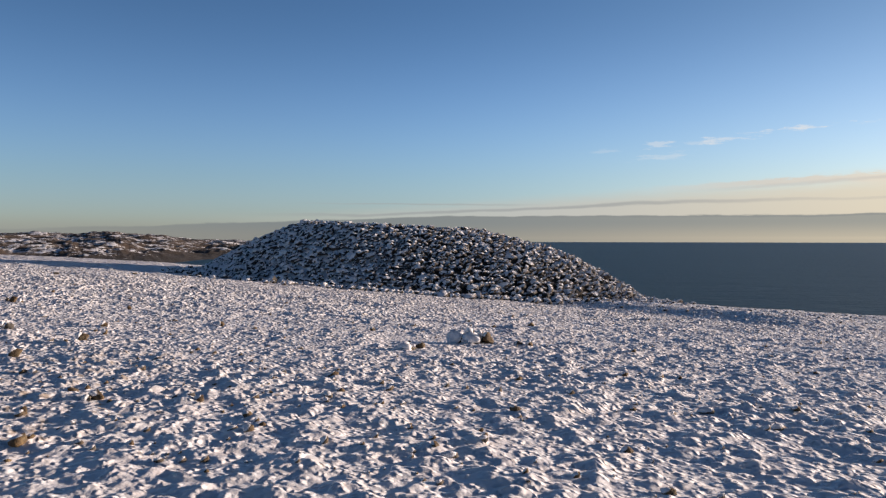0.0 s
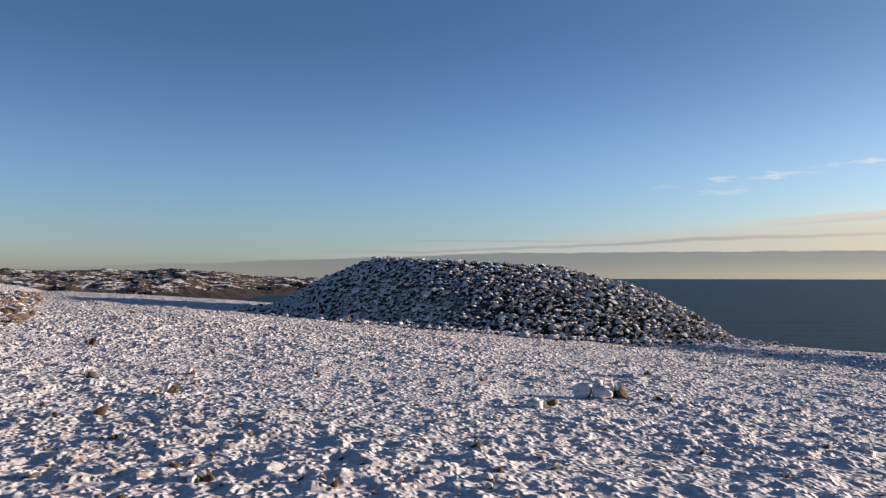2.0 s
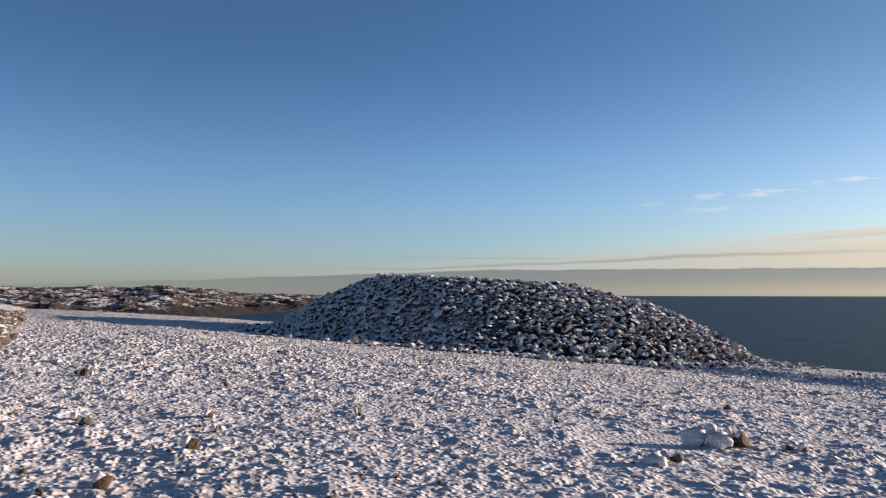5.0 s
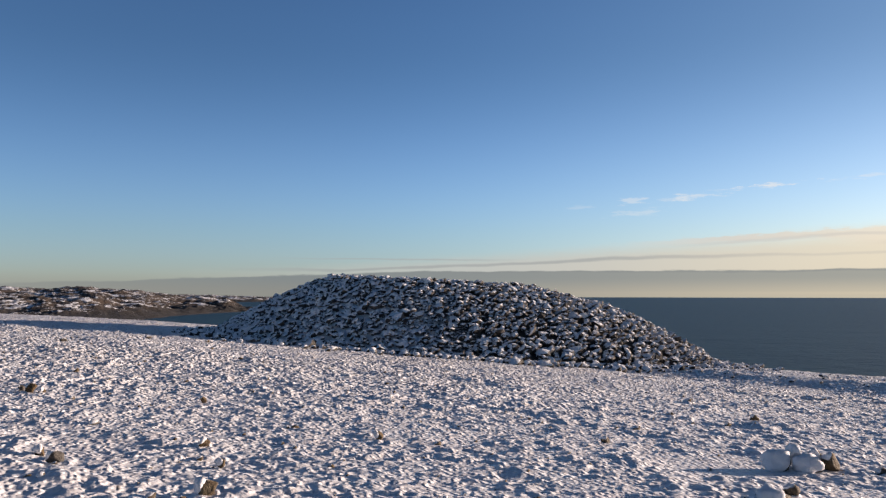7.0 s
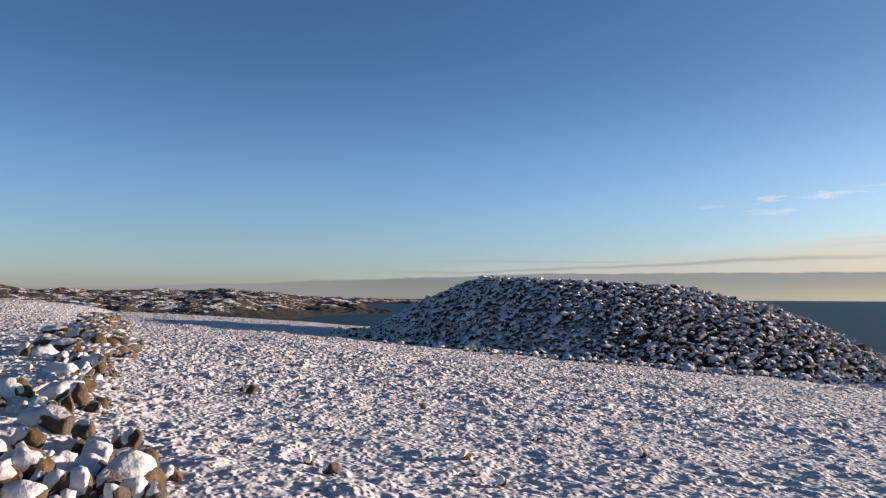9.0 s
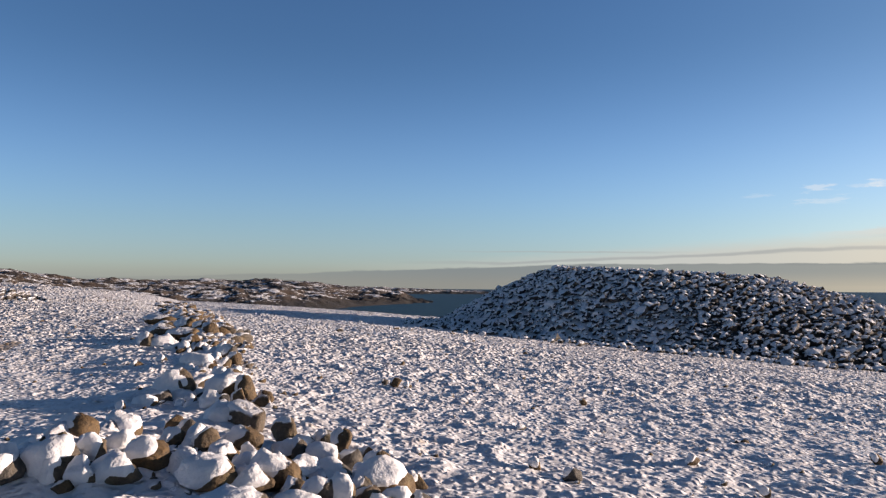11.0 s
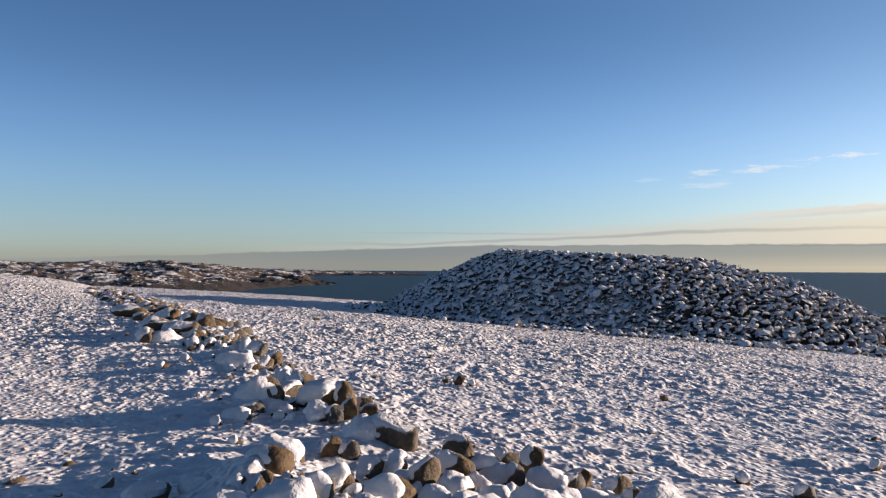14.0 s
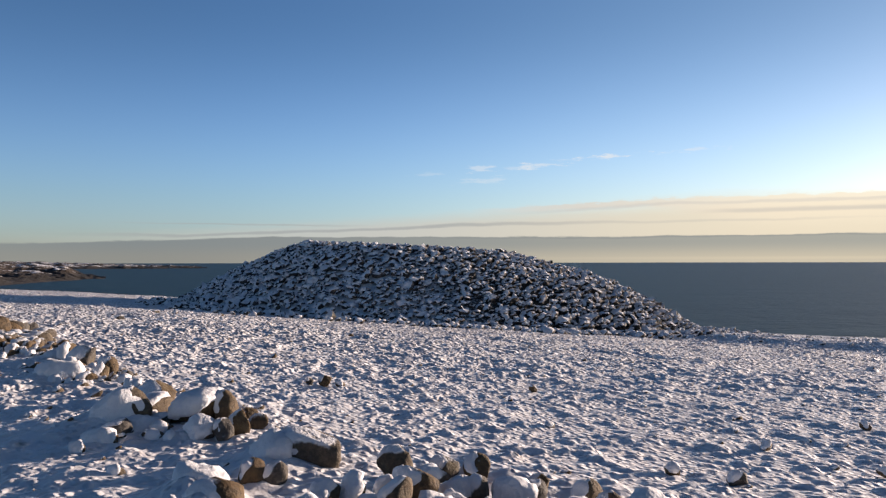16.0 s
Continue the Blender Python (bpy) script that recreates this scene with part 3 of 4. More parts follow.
def snow_cap(v, f, scale, spin, seed, depth=0.05, reach=0.15):
    """A pillow of snow on the windward top of a boulder, in the boulder's own space (scaled, not turned)."""
    w = v * scale
    n = vertex_normals(w, f)
    # the pillow follows the boulder's round outline, not its edges
    u = v / np.maximum(np.linalg.norm(v, axis=1), 1e-6)[:, None]
    n = n + 0.35 * u
    n /= np.linalg.norm(n, axis=1)[:, None]
    wind = Matrix.Rotation(-spin, 3, "Z") @ Vector((-0.70, -0.40, 0.59))
    lean = n @ np.array(wind) + 0.26 * np.array([noise.fractal(Vector(p * 9.0) + Vector((seed, 0, 0)), 0.9, 2.0, 2) for p in w])
    t = np.clip((lean - reach) / 0.30, 0, 1)
    t = t * t * (3 - 2 * t)
    span = scale * np.abs(v).max(0)
    w = w + (0.3 * t)[:, None] * np.maximum(0, (np.linalg.norm(u * span * 0.97, axis=1) - np.linalg.norm(w, axis=1)))[:, None] * u
    push = -0.012 + (depth + 0.012) * t * (0.9 + 0.8 * np.array([noise.fractal(Vector(p * 9.0) + Vector((0, seed, 0)), 0.8, 2.0, 3) for p in w]))
    lift = np.array(wind) * 0.3 + np.array((0, 0, 0.3))
    return w + n * push[:, None] * 0.8 + lift * (t * depth * 0.6)[:, None]


def turned(x, y, z, spin, tilt=(0, 0)):
    return Matrix.LocRotScale((x, y, z), Euler((tilt[0], tilt[1], spin)), None)


def joined_stones(places, shapes, f):
    """One mesh of many boulders. places: rows of x, y, z, size, spin, tilt, tilt, shape."""
    vs, fs, base = [], [], 0
    for x, y, z, s, spin, tx, ty, k in places:
        rot = np.array(Euler((tx, ty, spin)).to_matrix())
        v = (shapes[int(k)] * s) @ rot.T + (x, y, z)
        vs.append(v)
        fs.append(f + base)
        base += len(v)
    return np.concatenate(vs), np.concatenate(fs)


# ---- the great cairn ----
def build_cairn():
    cairn = tagged(new("stone_cairn"), "great burial mound of grey-brown boulders dusted with snow", "cairn")
    cairn.location = (CAIRN_AT[0], CAIRN_AT[1], land1(*CAIRN_AT))
    back = Matrix.Translation(-cairn.location)
    gx, gy = np.meshgrid(np.linspace(-17, 15, 130), np.linspace(37, 64, 110))
    b = np.hypot((gx - CAIRN_AT[0]) / CAIRN_R[0], (gy - CAIRN_AT[1]) / CAIRN_R[1])
    gz = np.where(b < 1.0, cairn_height(gx, gy) - 0.17 + 0.08 * np.clip((1 - gx) / 9, 0, 1), land(gx, gy) - 0.6)
    ny, nx = gx.shape
    i = (np.arange(ny - 1)[:, None] * nx + np.arange(nx - 1)).ravel()
    core = mesh_from("core", np.stack([gx.ravel(), gy.ravel(), gz.ravel()], 1) - np.array(cairn.location), np.stack([i, i + 1, i + nx + 1, i + nx], 1), CORE_STONE)
    part_of("core", core, cairn, label="dark packed stones inside the mound")
    shapes, f = stone_shapes(24, 1, 3, (0.40, 0.66), 0.10)
    places = []
    step = 0.235
    for yy in np.arange(36.5, 63.5, step):
        for xx in np.arange(-17.5, 15.5, step):
            x, y = xx + rng.uniform(-0.2, 0.2), yy + rng.uniform(-0.2, 0.2)
            e = math.hypot((x - CAIRN_AT[0]) / CAIRN_R[0], (y - CAIRN_AT[1]) / CAIRN_R[1])
            if e > 1.0 and rng.random() > math.exp(-(e - 1) * 22):
                continue
            if y > 55 and rng.random() < 0.55:
                continue
            east = min(1.0, max(0.0, (x + 4) / 9))
            if rng.random() < 0.2 * east:
                continue
            s = min(0.32, 0.115 + rng.exponential(0.048) + 0.02 * east)
            z = float(cairn_height(np.array([x]), np.array([y]))[0]) + rng.uniform(-0.11, 0.11)
            if e > 0.97:
                z = land1(x, y) + 0.04
            places.append((x, y, z, s, rng.uniform(0, 6.3), rng.normal() * 0.42, rng.normal() * 0.42, rng.integers(24)))
    # stones strewn over the beach ridge at the seaward foot
    for _ in range(220):
        c, d = rng.uniform(27.5, 37), 24 + rng.normal() * 6
        x, y = 0.8 * c - 0.6 * d, 0.6 * c + 0.8 * d
        if math.hypot((x - CAIRN_AT[0]) / CAIRN_R[0], (y - CAIRN_AT[1]) / CAIRN_R[1]) < 1:
            continue
        s = min(0.16, 0.05 + rng.exponential(0.025))
        places.append((x, y, land1(x, y) + 0.02, s, rng.uniform(0, 6.3), rng.normal() * 0.3, rng.normal() * 0.3, rng.integers(24)))
    # the stones along the front foot stand singly
    front = sorted(range(len(places)), key=lambda q: places[q][1] + 0.02 * abs(places[q][0] + 2))
    single = set(front[:290])
    fine, ffine = stone_shapes(24, 2, 3, (0.40, 0.70), 0.14)
    rest = [p for q, p in enumerate(places) if q not in single]
    v, fc = joined_stones(rest, shapes, f)
    rest = part_of("boulder_fill", mesh_from("boulder_fill", v - np.array(cairn.location), fc, CAIRN_STONE, False), cairn, label="heaped boulders with snow on their windward sides")
    tagged(rest, kind="stuff")
    meshes = [mesh_from("stone", s, ffine, CAIRN_STONE) for s in fine]
    for q in sorted(single):
        x, y, z, s, spin, tx, ty, k = places[q]
        m = back @ Matrix.LocRotScale((x, y, z), Euler((tx, ty, spin)), (s, s, s))
        part_of("stone", meshes[int(k)], cairn, m)
    return cairn


build_cairn()

# ---- the row of stones ----
# the boulders heap by heap: x, y, half width, height of the foot and of the top over the land, share covered with snow
HEAP_CREST = [(-11.43, 11.28, 0.1, 0.1, 0.26, 0.62), (-11.23, 11.35, 0.18, 0.1, 0.3, 1), (-11.96, 12.07, 0.13, 0.06, 0.16, 0.62), (-11.65, 12.19, 0.12, 0.06, 0.18, 1), (-11.22, 12.19, 0.12, 0.2, 0.38, 0.22), (-11.34, 13.04, 0.15, 0.06, 0.26, 0.9), (-10.95, 11.55, 0.18, 0.12, 0.36, 1),
              (-10.81, 11.79, 0.09, 0.17, 0.36, 1), (-11.06, 13.31, 0.08, 0.08, 0.2, 0.22), (-10.91, 13.3, 0.07, 0.08, 0.18, 0.22), (-10.79, 12.13, 0.11, 0.15, 0.31, 1), (-10.62, 12.55, 0.08, 0.14, 0.28, 0.62), (-10.87, 11.49, 0.11, 0.1, 0.26, 1), (-10.65, 11.47, 0.1, 0.12, 0.25, 1)]
HEAP_BACK = [(-10.46, 12.61, 0.08, 0.14, 0.29, 1), (-10.22, 12.79, 0.06, 0.12, 0.22, 1), (-10.11, 12.88, 0.06, 0.1, 0.25, 0.22), (-10.06, 13.52, 0.1, 0.03, 0.23, 0.05), (-9.82, 13.42, 0.13, 0.05, 0.14, 0.62), (-9.67, 13.59, 0.09, 0.03, 0.13, 0.22), (-9.48, 13.41, 0.08, 0.02, 0.2, 0.22),
             (-9.76, 12.83, 0.1, 0.07, 0.19, 1), (-9.64, 12.79, 0.06, 0.06, 0.21, 0.05), (-9.4, 12.77, 0.12, 0.04, 0.21, 1), (-9.25, 12.88, 0.09, 0.02, 0.14, 0.22), (-9.16, 13.06, 0.08, 0, 0.14, 0.05), (-9, 12.53, 0.09, 0, 0.14, 1), (-8.86, 12.55, 0.08, 0, 0.15, 0.22)]
HEAP_FRONT = [(-10.24, 12.37, 0.08, 0.12, 0.32, 0.22), (-10.39, 12.39, 0.07, 0.14, 0.22, 1), (-10.01, 12.22, 0.1, 0.12, 0.24, 1), (-9.86, 12.41, 0.1, 0.1, 0.23, 0.62), (-9.66, 12.45, 0.05, 0.07, 0.17, 0.62), (-10.39, 11.83, 0.14, 0.14, 0.35, 0.62), (-10.45, 11.56, 0.15, 0.12, 0.27, 1),
              (-10.13, 11.88, 0.12, 0.12, 0.25, 1), (-9.96, 11.85, 0.15, 0.1, 0.27, 1), (-9.77, 12.15, 0.12, 0.08, 0.22, 1), (-9.2, 12.38, 0.09, 0.03, 0.16, 1), (-9.37, 12.26, 0.1, 0.04, 0.17, 0.62), (-9.54, 12.11, 0.11, 0.06, 0.19, 1)]
HEAP_SLABS = [(-12.21, 15.34, 0.15, 0.02, 0.38, 0.62), (-12.24, 15.12, 0.12, 0, 0.13, 0.05), (-12.03, 15.26, 0.14, 0.02, 0.14, 1), (-11.88, 14.94, 0.08, 0, 0.09, 0.62), (-12.3, 14.9, 0.13, 0, 0.09, 1), (-12.01, 15.66, 0.19, 0.06, 0.26, 1), (-11.89, 15.39, 0.08, 0.05, 0.13, 0.22),
              (-12.35, 16.87, 0.09, 0.05, 0.21, 1), (-12.11, 16.72, 0.17, 0.05, 0.23, 0.22), (-11.56, 15.47, 0.24, 0.1, 0.35, 1), (-11.32, 15.43, 0.09, 0.04, 0.34, 0.22), (-11.48, 14.94, 0.14, 0.02, 0.21, 1), (-11.32, 14.84, 0.07, 0, 0.18, 0.22), (-11.21, 15, 0.1, 0, 0.24, 0.22),
              (-11.13, 15.58, 0.08, 0.03, 0.15, 0.22), (-11.04, 15.27, 0.08, 0, 0.14, 0.05), (-12.4, 14.59, 0.05, 0, 0.08, 1)]
HEAP_PAIR = [(-10.89, 13.96, 0.14, 0.02, 0.27, 1), (-10.63, 13.97, 0.19, 0, 0.28, 0.15)]
HEAP_GAP = [(-13.7, 19.66, 0.11, 0.06, 0.29, 1), (-13.37, 19.13, 0.16, 0.04, 0.34, 0.22), (-12.93, 18.45, 0.12, 0, 0.29, 0.22), (-13.36, 18.12, 0.24, 0.05, 0.24, 1), (-13.04, 17.92, 0.1, 0.02, 0.15, 0.62), (-12.94, 18.21, 0.09, 0.03, 0.2, 0.62), (-13.32, 18.18, 0.1, 0, 0.1, 0.05),
            (-13.41, 17.95, 0.12, 0, 0.09, 1), (-13.84, 19.68, 0.1, 0.05, 0.17, 1), (-14.3, 18.67, 0.09, 0, 0.09, 0.62), (-14.38, 18.06, 0.09, 0, 0.07, 0.62)]
HEAP_FAR = [(-15.83, 20.63, 0.16, 0, 0.28, 0.42), (-15.55, 20.85, 0.33, 0.02, 0.22, 1), (-16.09, 21.77, 0.27, 0.08, 0.36, 0.2), (-15.55, 21.61, 0.29, 0.06, 0.34, 0.42), (-16.03, 23.31, 0.18, 0.1, 0.37, 0.42), (-15.45, 22.54, 0.19, 0.08, 0.43, 0.2), (-15.51, 23.55, 0.17, 0.06, 0.29, 0.2),
            (-15.46, 24.28, 0.17, 0.03, 0.17, 0.2), (-16.75, 23.86, 0.23, 0.12, 0.38, 0.42), (-15.28, 22.07, 0.17, 0, 0.14, 0.05), (-14.87, 22.09, 0.21, 0, 0.14, 1), (-17.84, 25.14, 0.16, 0, 0.18, 0.2), (-18.42, 25.59, 0.34, 0.03, 0.3, 0.42), (-15.33, 21.4, 0.14, 0.02, 0.16, 0.2)]
HEAP_END = [(-10.07, 12.69, 0.12, 0.14, 0.29, 0.22), (-8.95, 12.68, 0.09, 0.02, 0.19, 0.22), (-8.74, 12.17, 0.19, 0.03, 0.26, 1), (-8.59, 12.49, 0.09, 0, 0.12, 0.62), (-9.84, 11.63, 0.19, 0.12, 0.3, 1), (-9.56, 11.71, 0.16, 0.12, 0.24, 1), (-9.49, 11.91, 0.18, 0.1, 0.29, 0.62),
            (-9.35, 12.13, 0.12, 0.08, 0.24, 1), (-9.13, 12.2, 0.13, 0.06, 0.22, 1), (-9.05, 11.65, 0.11, 0.08, 0.25, 0.62), (-8.9, 11.69, 0.08, 0.06, 0.26, 1), (-9.41, 11.13, 0.21, 0.1, 0.26, 0.62), (-9.06, 11.27, 0.13, 0.1, 0.25, 1), (-8.87, 11.92, 0.07, 0.02, 0.16, 0.22),
            (-8.58, 11.88, 0.11, 0.02, 0.15, 1)]
SHARES = [0.30, 0.22, 0.08, 0.10, 0.11, 0.05, 0.08, 0.06]


def spine(t):
    """Middle and half width of the row at t, 0..7."""
    i = min(int(t), len(SPINE) - 2)
    u = t - i
    return [a + (b - a) * u for a, b in zip(SPINE[i], SPINE[i + 1])]


def near_stone(shapes, f, x, y, half, foot, top, spin, tilt, seed, name, parent, back, cover, mat=None, aspect=0.85, wide=0.0):
    """A boulder with its own pillow of snow, as part > sub-part or thing > part. half: half width; foot, top: heights over the land; cover: 0 bare, 1 deep in snow."""
    shape = shapes[seed % len(shapes)]
    depth = (0.008 + 0.034 * cover) * min(1.0, half / 0.11)
    c = max(0.5 * (top - 0.6 * depth - foot + 0.07), 0.42 * half)
    size = np.array((wide or half - 0.4 * depth, max(half * aspect, 0.7 * c), c))
    z = land1(x, y) + top - 0.6 * depth - c
    stone = new(name, mesh_from(name, shape * size, f, mat or ROW_STONE))
    if parent is not None:
        stone.parent = parent
    stone.matrix_basis = back @ turned(x, y, z, spin, tilt)
    if cover > 0.1:
        part_of("snow_cap", mesh_from("snow_cap", snow_cap(shape, f, size, spin, seed, depth, 0.85 - 0.95 * cover), f, SNOW), stone, label="pillow of fresh snow")
    return stone


def build_row():
    row = tagged(new("stone_row"), "low tumbled row of rounded boulders capped with snow", "stone row")
    row.location = (-10.5, 13.0, land1(-10.5, 13.0))
    back = Matrix.Translation(-row.location)
    shapes, f = stone_shapes(18, 3, 11, (0.9, 1.0), 0.13)
    low, flow = stone_shapes(12, 2, 13, (0.55, 0.8), 0.14)
    plain, fplain = stone_shapes(18, 2, 11, (0.9, 1.0), 0.13)
    # boulders one by one, heaped in clusters along the row
    taken = []
    for heap in (HEAP_CREST, HEAP_BACK, HEAP_FRONT, HEAP_SLABS, HEAP_PAIR, HEAP_GAP, HEAP_FAR, HEAP_END):
        for x, y, half, foot, top, cover in heap:
            q = len(taken)
            taken.append((x, y, half))
            if heap in (HEAP_FRONT, HEAP_END):
                cover *= 0.86
            lean = (0.14 * math.sin(q * 2.1), 0.14 * math.cos(q * 1.3))
            if top - foot > 0.35 and half == 0.15:
                # the long slab leaning up towards the sun
                near_stone(shapes, f, x, y + 0.05, 0.15, foot, top - 0.02, 0.1, (0.1, -0.75), 7, "stone", row, back, 1.0, aspect=0.8, wide=0.24)
                continue
            # bare boulders stand proud, snowed-in ones touch
            grow, rise = (1.25, 0.02) if y > 16 else (1.34, 0.045) if cover < 0.3 else (1.22, 0.01)
            near_stone(shapes, f, x, y, half * grow, foot, top + rise, 0.3 * math.sin(q * 3.7), lean, q * 5 + 1, "stone", row, back, cover, aspect=0.78 + 0.2 * math.sin(q) ** 2)
    tries, made = 0, 0
    while made < 250 and tries < 15000:
        tries += 1
        hx, hy, rx, ry, up = HEAPS[int(rng.choice(len(HEAPS), p=SHARES))]
        ox, oy = rng.normal() * 0.5, rng.normal() * 0.5
        if math.hypot(ox, oy) > 1.1:
            continue
        px, py = hx + ox * rx - 0.35 * oy * ry, hy + oy * ry
        size = min(0.14, 0.05 + rng.exponential(0.022) + 0.004 * max(0.0, py - 14))
        if any(math.hypot(a - px, b - py) < 0.62 * (s + size) for a, b, s in taken):
            continue
        taken.append((px, py, size))
        rest = up * math.exp(-ox * ox - oy * oy)
        near_stone(plain, fplain, px, py, size, rest - 0.02, rest + size * rng.uniform(0.7, 1.2), rng.uniform(0, 6.3), (rng.uniform(-0.3, 0.3), rng.uniform(-0.3, 0.3)), made * 7 + 3,
                   "stone", row, back, rng.choice((0.2, 0.3, 0.62, 1.0)))
        made += 1
    # the far run of the row
    places = []
    for _ in range(760):
        t = 3.6 + 3.4 * rng.random()
        x, y, half = spine(t)
        off = float(np.clip(rng.normal() * 0.5, -1.1, 1.1))
        size = min(0.26, 0.08 + rng.exponential(0.05))
        px, py = x + 0.6 * off * half, y + 0.34 * off * half
        places.append((px, py, land1(px, py) + size * 0.25 + 0.13 * max(0, 0.8 - abs(off)) * rng.random(), size, rng.uniform(0, 6.3), rng.uniform(-0.4, 0.4), rng.uniform(-0.4, 0.4), rng.integers(12)))
    v, fc = joined_stones(places, low, flow)
    rest = part_of("boulder_fill", mesh_from("boulder_fill", v - np.array(row.location), fc, LOOSE_STONE), row, label="far run of snowy boulders")
    tagged(rest, kind="stuff")
    # small rubble sunk in the snow between the boulders
    places = []
    for k in range(300):
        if k % 4:
            hx, hy, rx, ry, up = HEAPS[int(rng.choice(len(HEAPS), p=SHARES))]
            ox, oy = rng.normal() * 0.5, rng.normal() * 0.5
            px, py = hx + ox * rx - 0.35 * oy * ry, hy + oy * ry
        else:
            x, y, half = spine(2.3 + 2.7 * rng.random())
            off = rng.normal() * 0.35
            px, py = x + 0.87 * off * half, y + 0.49 * off * half
        size = rng.uniform(0.04, 0.09)
        places.append((px, py, land1(px, py) + float(row_ridge(np.array([px]), np.array([py]))[0]) - size * 0.1, size, rng.uniform(0, 6.3), rng.uniform(-0.4, 0.4), rng.uniform(-0.4, 0.4), rng.integers(12)))
    v, fc = joined_stones(places, low, flow)
    rubble = part_of("rubble", mesh_from("rubble", v - np.array(row.location), fc, LOOSE_STONE), row, label="small snowy stones between the boulders")
    tagged(rubble, kind="stuff")


build_row()

# ---- the small pile and loose stones in the field ----
shapes_a, faces_a = stone_shapes(10, 3, 23, (0.9, 1.0), 0.13)
HOME = Matrix.Identity(4)


def build_pile():
    pile = tagged(new("stone_pile"), "small heap of snow-capped stones lying in the field", "stone pile")
    pile.location = (0.45, 14.1, land1(0.45, 14.1))
    back = Matrix.Translation(-pile.location)
    for q, (x, y, half, foot, top, cover) in enumerate([(0.28, 14.45, 0.175, 0, 0.16, 0.95), (0.60, 14.35, 0.175, 0, 0.17, 0.95), (0.56, 14.6, 0.10, 0.06, 0.25, 0.9), (0.74, 14.5, 0.11, 0.03, 0.22, 0.62),
                                                          (0.88, 14.4, 0.11, 0, 0.22, 0.12), (-0.55, 12.75, 0.16, 0, 0.085, 0.9), (-0.34, 12.86, 0.085, 0, 0.12, 0.15), (1.45, 14.35, 0.08, 0, 0.09, 0.3)]):
        near_stone(shapes_a, faces_a, x, y, half, foot, top, 0.4 * math.sin(q * 1.7), (0.12, -0.08), q + 1, "stone", pile, back, cover)


build_pile()

LOOSE = [(-2.02, 9.36, 0.095), (-5.7, 12.24, 0.11), (-6.14, 10.08, 0.085), (3.08, 10.8, 0.081), (-2.56, 7.85, 0.081), (-3.76, 10.27, 0.11), (1.65, 14.35, 0.085), (0.68, 19.5, 0.093),
         (2.3, 19.65, 0.099), (-6.33, 14.47, 0.081), (-5.9, 13.5, 0.074), (-10.2, 18.35, 0.105), (-10, 18.3, 0.087), (-10.4, 18.45, 0.068), (-14.65, 29.3, 0.14), (-4.4, 19.8, 0.087),
         (-4.4, 15.4, 0.081), (4.27, 32.7, 0.184), (4, 32.5, 0.112), (-9.7, 39.1, 0.12), (-14.8, 37.1, 0.156), (-14.1, 36.6, 0.123), (-12.6, 37.7, 0.14), (-7.44, 13.26, 0.10),
         (-7.78, 13.65, 0.081), (-1.4, 15.8, 0.081), (-7.36, 18.15, 0.074), (-12, 13.9, 0.074), (-3.79, 8.27, 0.04), (-3.47, 7.78, 0.105), (-3.53, 7.69, 0.054), (-5.79, 10.47, 0.10), (-2.25, 9.8, 0.06)]
for q, (x, y, size) in enumerate(LOOSE):
    s = near_stone(shapes_a, faces_a, x, y, size * 0.9, 0.02, (0.012 if y < 15 else 0.0) + size * (0.62 + 0.45 * math.sin(q * 5.0) ** 2) * (1.0 if y < 25 else 0.75), 0.5 * math.sin(q * 2.3), (0.15, 0.2), q, "loose_stone", None, HOME, (0.62, 0.35, 0.2)[q % 3], ROW_STONE if y < 25 else LOOSE_STONE)
    tagged(s, "brown stone with a little snow lying in the snowy field", "stone", "loose stones in the field")


# ---- a smaller mound beyond the row ----
def build_mound():
    mound = tagged(new("stone_mound"), "small snowed-over heap of stones far off in the field", "cairn")
    mound.location = (-29.4, 32.4, land1(-29.4, 32.4))
    low, flow = stone_shapes(8, 1, 31, (0.5, 0.8), 0.2)
    places = []
    for _ in range(130):
        a, r = rng.uniform(0, 6.3), 1.7 * math.sqrt(rng.random())
        x, y = r * math.cos(a) * 1.2, r * math.sin(a)
        size = rng.uniform(0.09, 0.2)
        places.append((x, y, land1(x - 29.4, y + 32.4) - mound.location[2] + 0.26 * (1 - (r / 1.7) ** 2) - 0.05, size, rng.uniform(0, 6.3), rng.uniform(-0.5, 0.5), rng.uniform(-0.5, 0.5), rng.integers(8)))
    v, fc = joined_stones(places, low, flow)
    tagged(part_of("boulder_fill", mesh_from("boulder_fill", v, fc, CAIRN_STONE), mound, label="snowy boulders heaped together"), kind="stuff")


build_mound()


# ---- dry tufts beyond the row ----
def build_tuft(blades, height, spread, seed):
    r = np.random.default_rng(seed)
    vs, fs = [], []
    for k in range(blades):
        a, lean, h = r.uniform(0, 6.3), r.uniform(0.1, 0.7), height * r.uniform(0.5, 1.0)
        bx, by = r.normal() * spread, r.normal() * spread
        dx, dy = math.cos(a), math.sin(a)
        w = 0.012
        base = len(vs)
        for t in (0.0, 0.5, 1.0):
            cx, cy, cz = bx + dx * lean * h * t * t, by + dy * lean * h * t * t, h * t
            ww = w * (1 - 0.85 * t)
            vs += [(cx - dy * ww, cy + dx * ww, cz), (cx + dy * ww, cy - dx * ww, cz)]
        fs += [(base, base + 1, base + 3, base + 2), (base + 2, base + 3, base + 5, base + 4)]
    return vs, fs


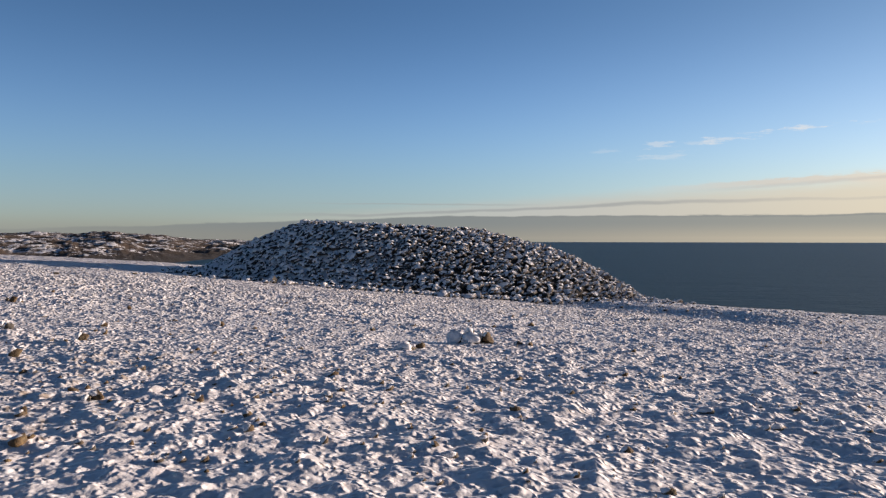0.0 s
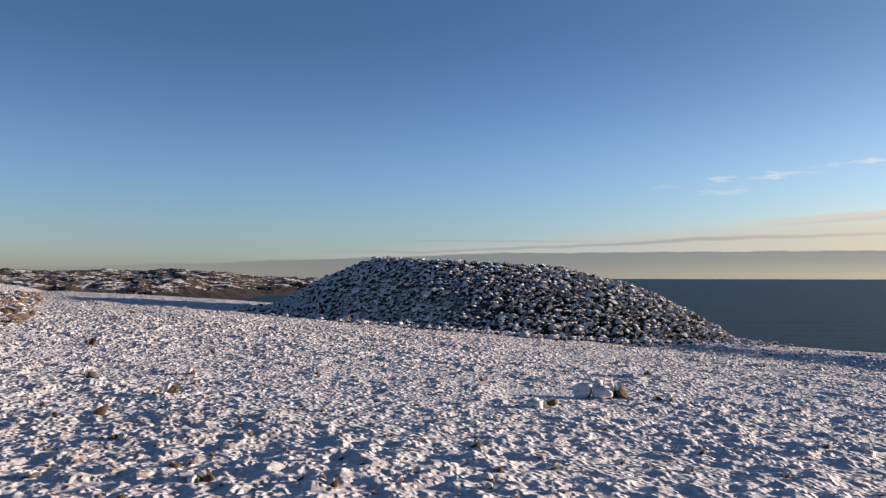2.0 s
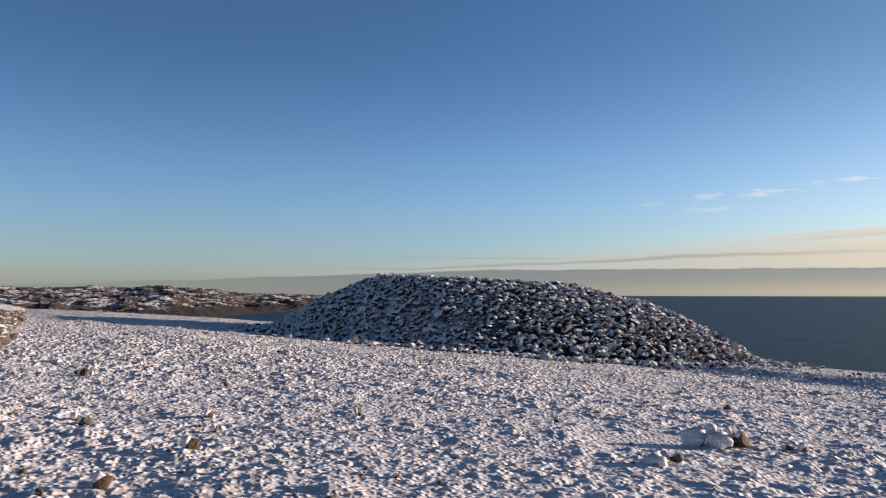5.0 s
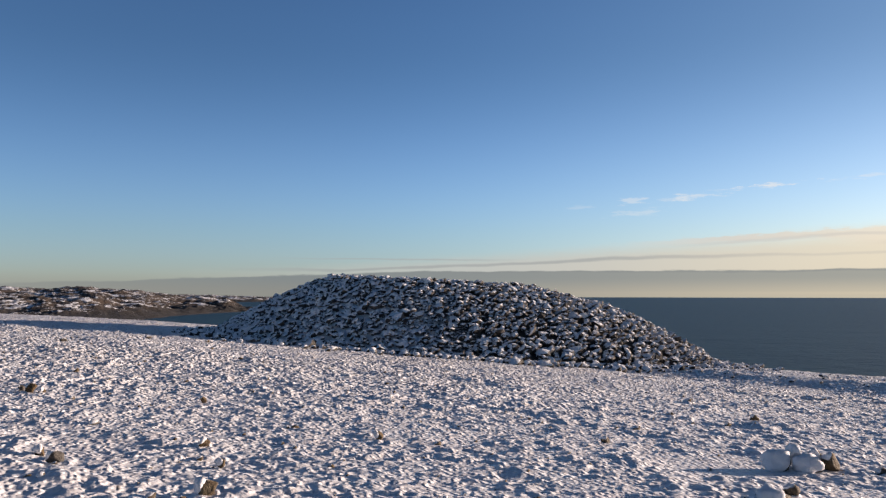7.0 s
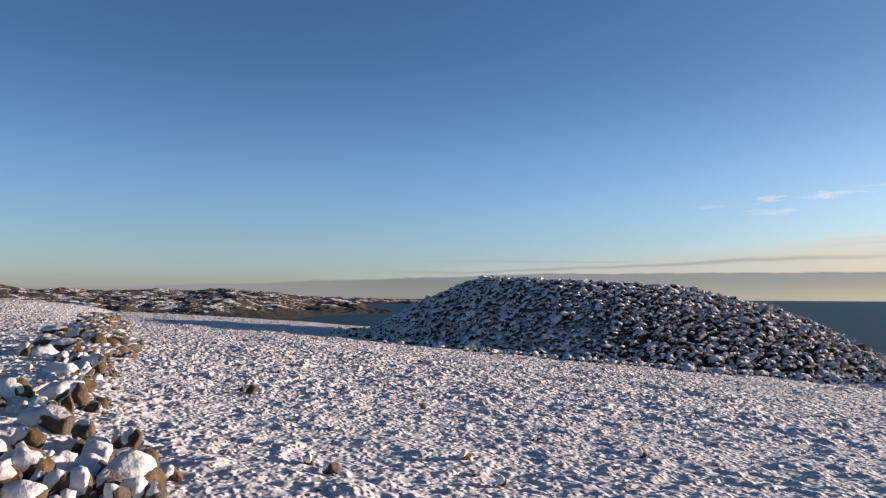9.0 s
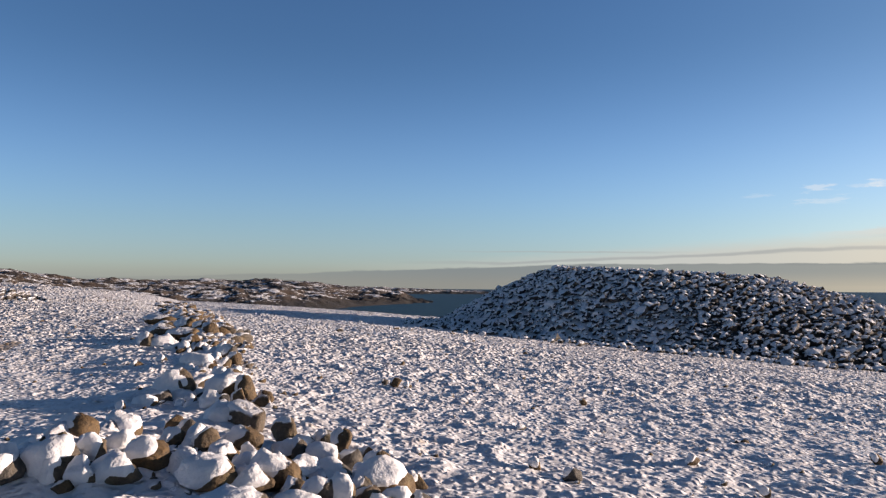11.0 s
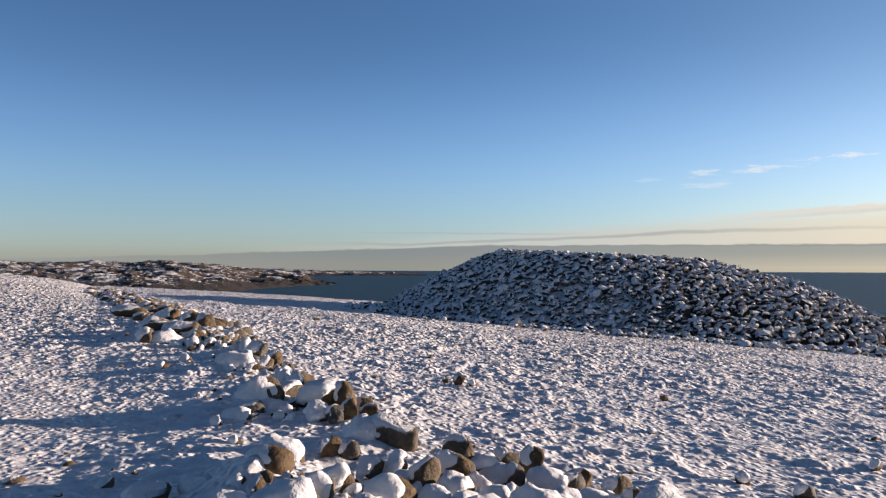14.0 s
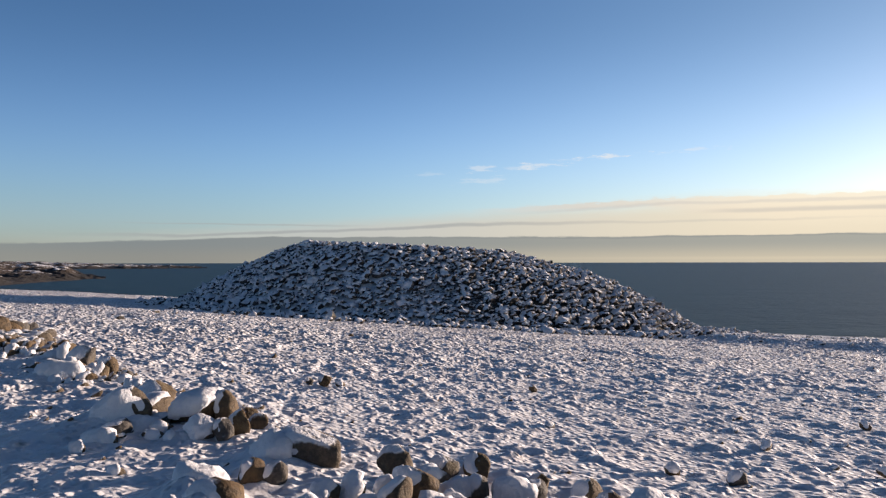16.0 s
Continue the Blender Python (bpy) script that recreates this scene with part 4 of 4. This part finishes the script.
def build_grass():
    vs, fs, base = [], [], 0
    for q in range(16):
        x, y = (-36 + rng.normal() * 3.0, 42 + rng.normal() * 2.5) if q % 2 else (-27 + rng.normal() * 2.0, 35.5 + rng.normal() * 2.0)
        v, f = build_tuft(40, 0.09, 0.5, q)
        vs.append(np.array(v) + (x, y, land1(x, y) - 0.03))
        fs.append(np.array(f) + base)
        base += len(v)
    ob = new("dry_grass", mesh_from("dry_grass", np.concatenate(vs), np.concatenate(fs), GRASS))
    tagged(ob, "tufts of dry brown grass standing through the snow", "grass", kind="stuff")


build_grass()

# ---- bare cobbles showing in the snow ----
low_b, faces_b = stone_shapes(8, 2, 41, (0.5, 0.8), 0.15)
COBBLES = [mesh_from("cobble", v, faces_b, LOOSE_STONE) for v in low_b]
for q in range(290):
    y = 5.5 + 22 * rng.random() ** 1.3
    x = rng.uniform(-12.0 - 0.8 * (y - 5), 2.5 + 0.55 * (y - 4))
    size = 0.03 + rng.exponential(0.016)
    if q % 14 == 0:
        # larger ones where the snow is thinnest
        x, y, size = rng.uniform(-5.5, 0.8), rng.uniform(6.0, 9.2), rng.uniform(0.045, 0.08)
    cob = part_of("cobble", COBBLES[q % 8], ground)
    z = land1(x, y) + float(cobbled(np.array([x]), np.array([y]))[0])
    cob.matrix_basis = Matrix.LocRotScale((x, y, z - size * 0.05), Euler((rng.uniform(-0.6, 0.6), rng.uniform(-0.6, 0.6), rng.uniform(0, 6.3))), (size, size, size))


def build_pebbles():
    """The small bare stones among the cobbles, too many to count."""
    low, flow = stone_shapes(6, 1, 47, (0.5, 0.8), 0.1)
    places = []
    for _ in range(1500):
        y = 5.2 + 30 * rng.random() ** 1.4
        x = rng.uniform(-12.0 - 0.8 * (y - 5), 2.5 + 0.55 * (y - 4))
        size = 0.014 + rng.exponential(0.012)
        z = land1(x, y) + float(cobbled(np.array([x]), np.array([y]))[0])
        places.append((x, y, z + size * 0.1, size, rng.uniform(0, 6.3), rng.uniform(-0.6, 0.6), rng.uniform(-0.6, 0.6), rng.integers(6)))
    v, f = joined_stones(places, low, flow)
    tagged(part_of("pebbles", mesh_from("pebbles", v, f, LOOSE_STONE), ground, label="small bare brown stones showing through the snow"), kind="stuff")


build_pebbles()
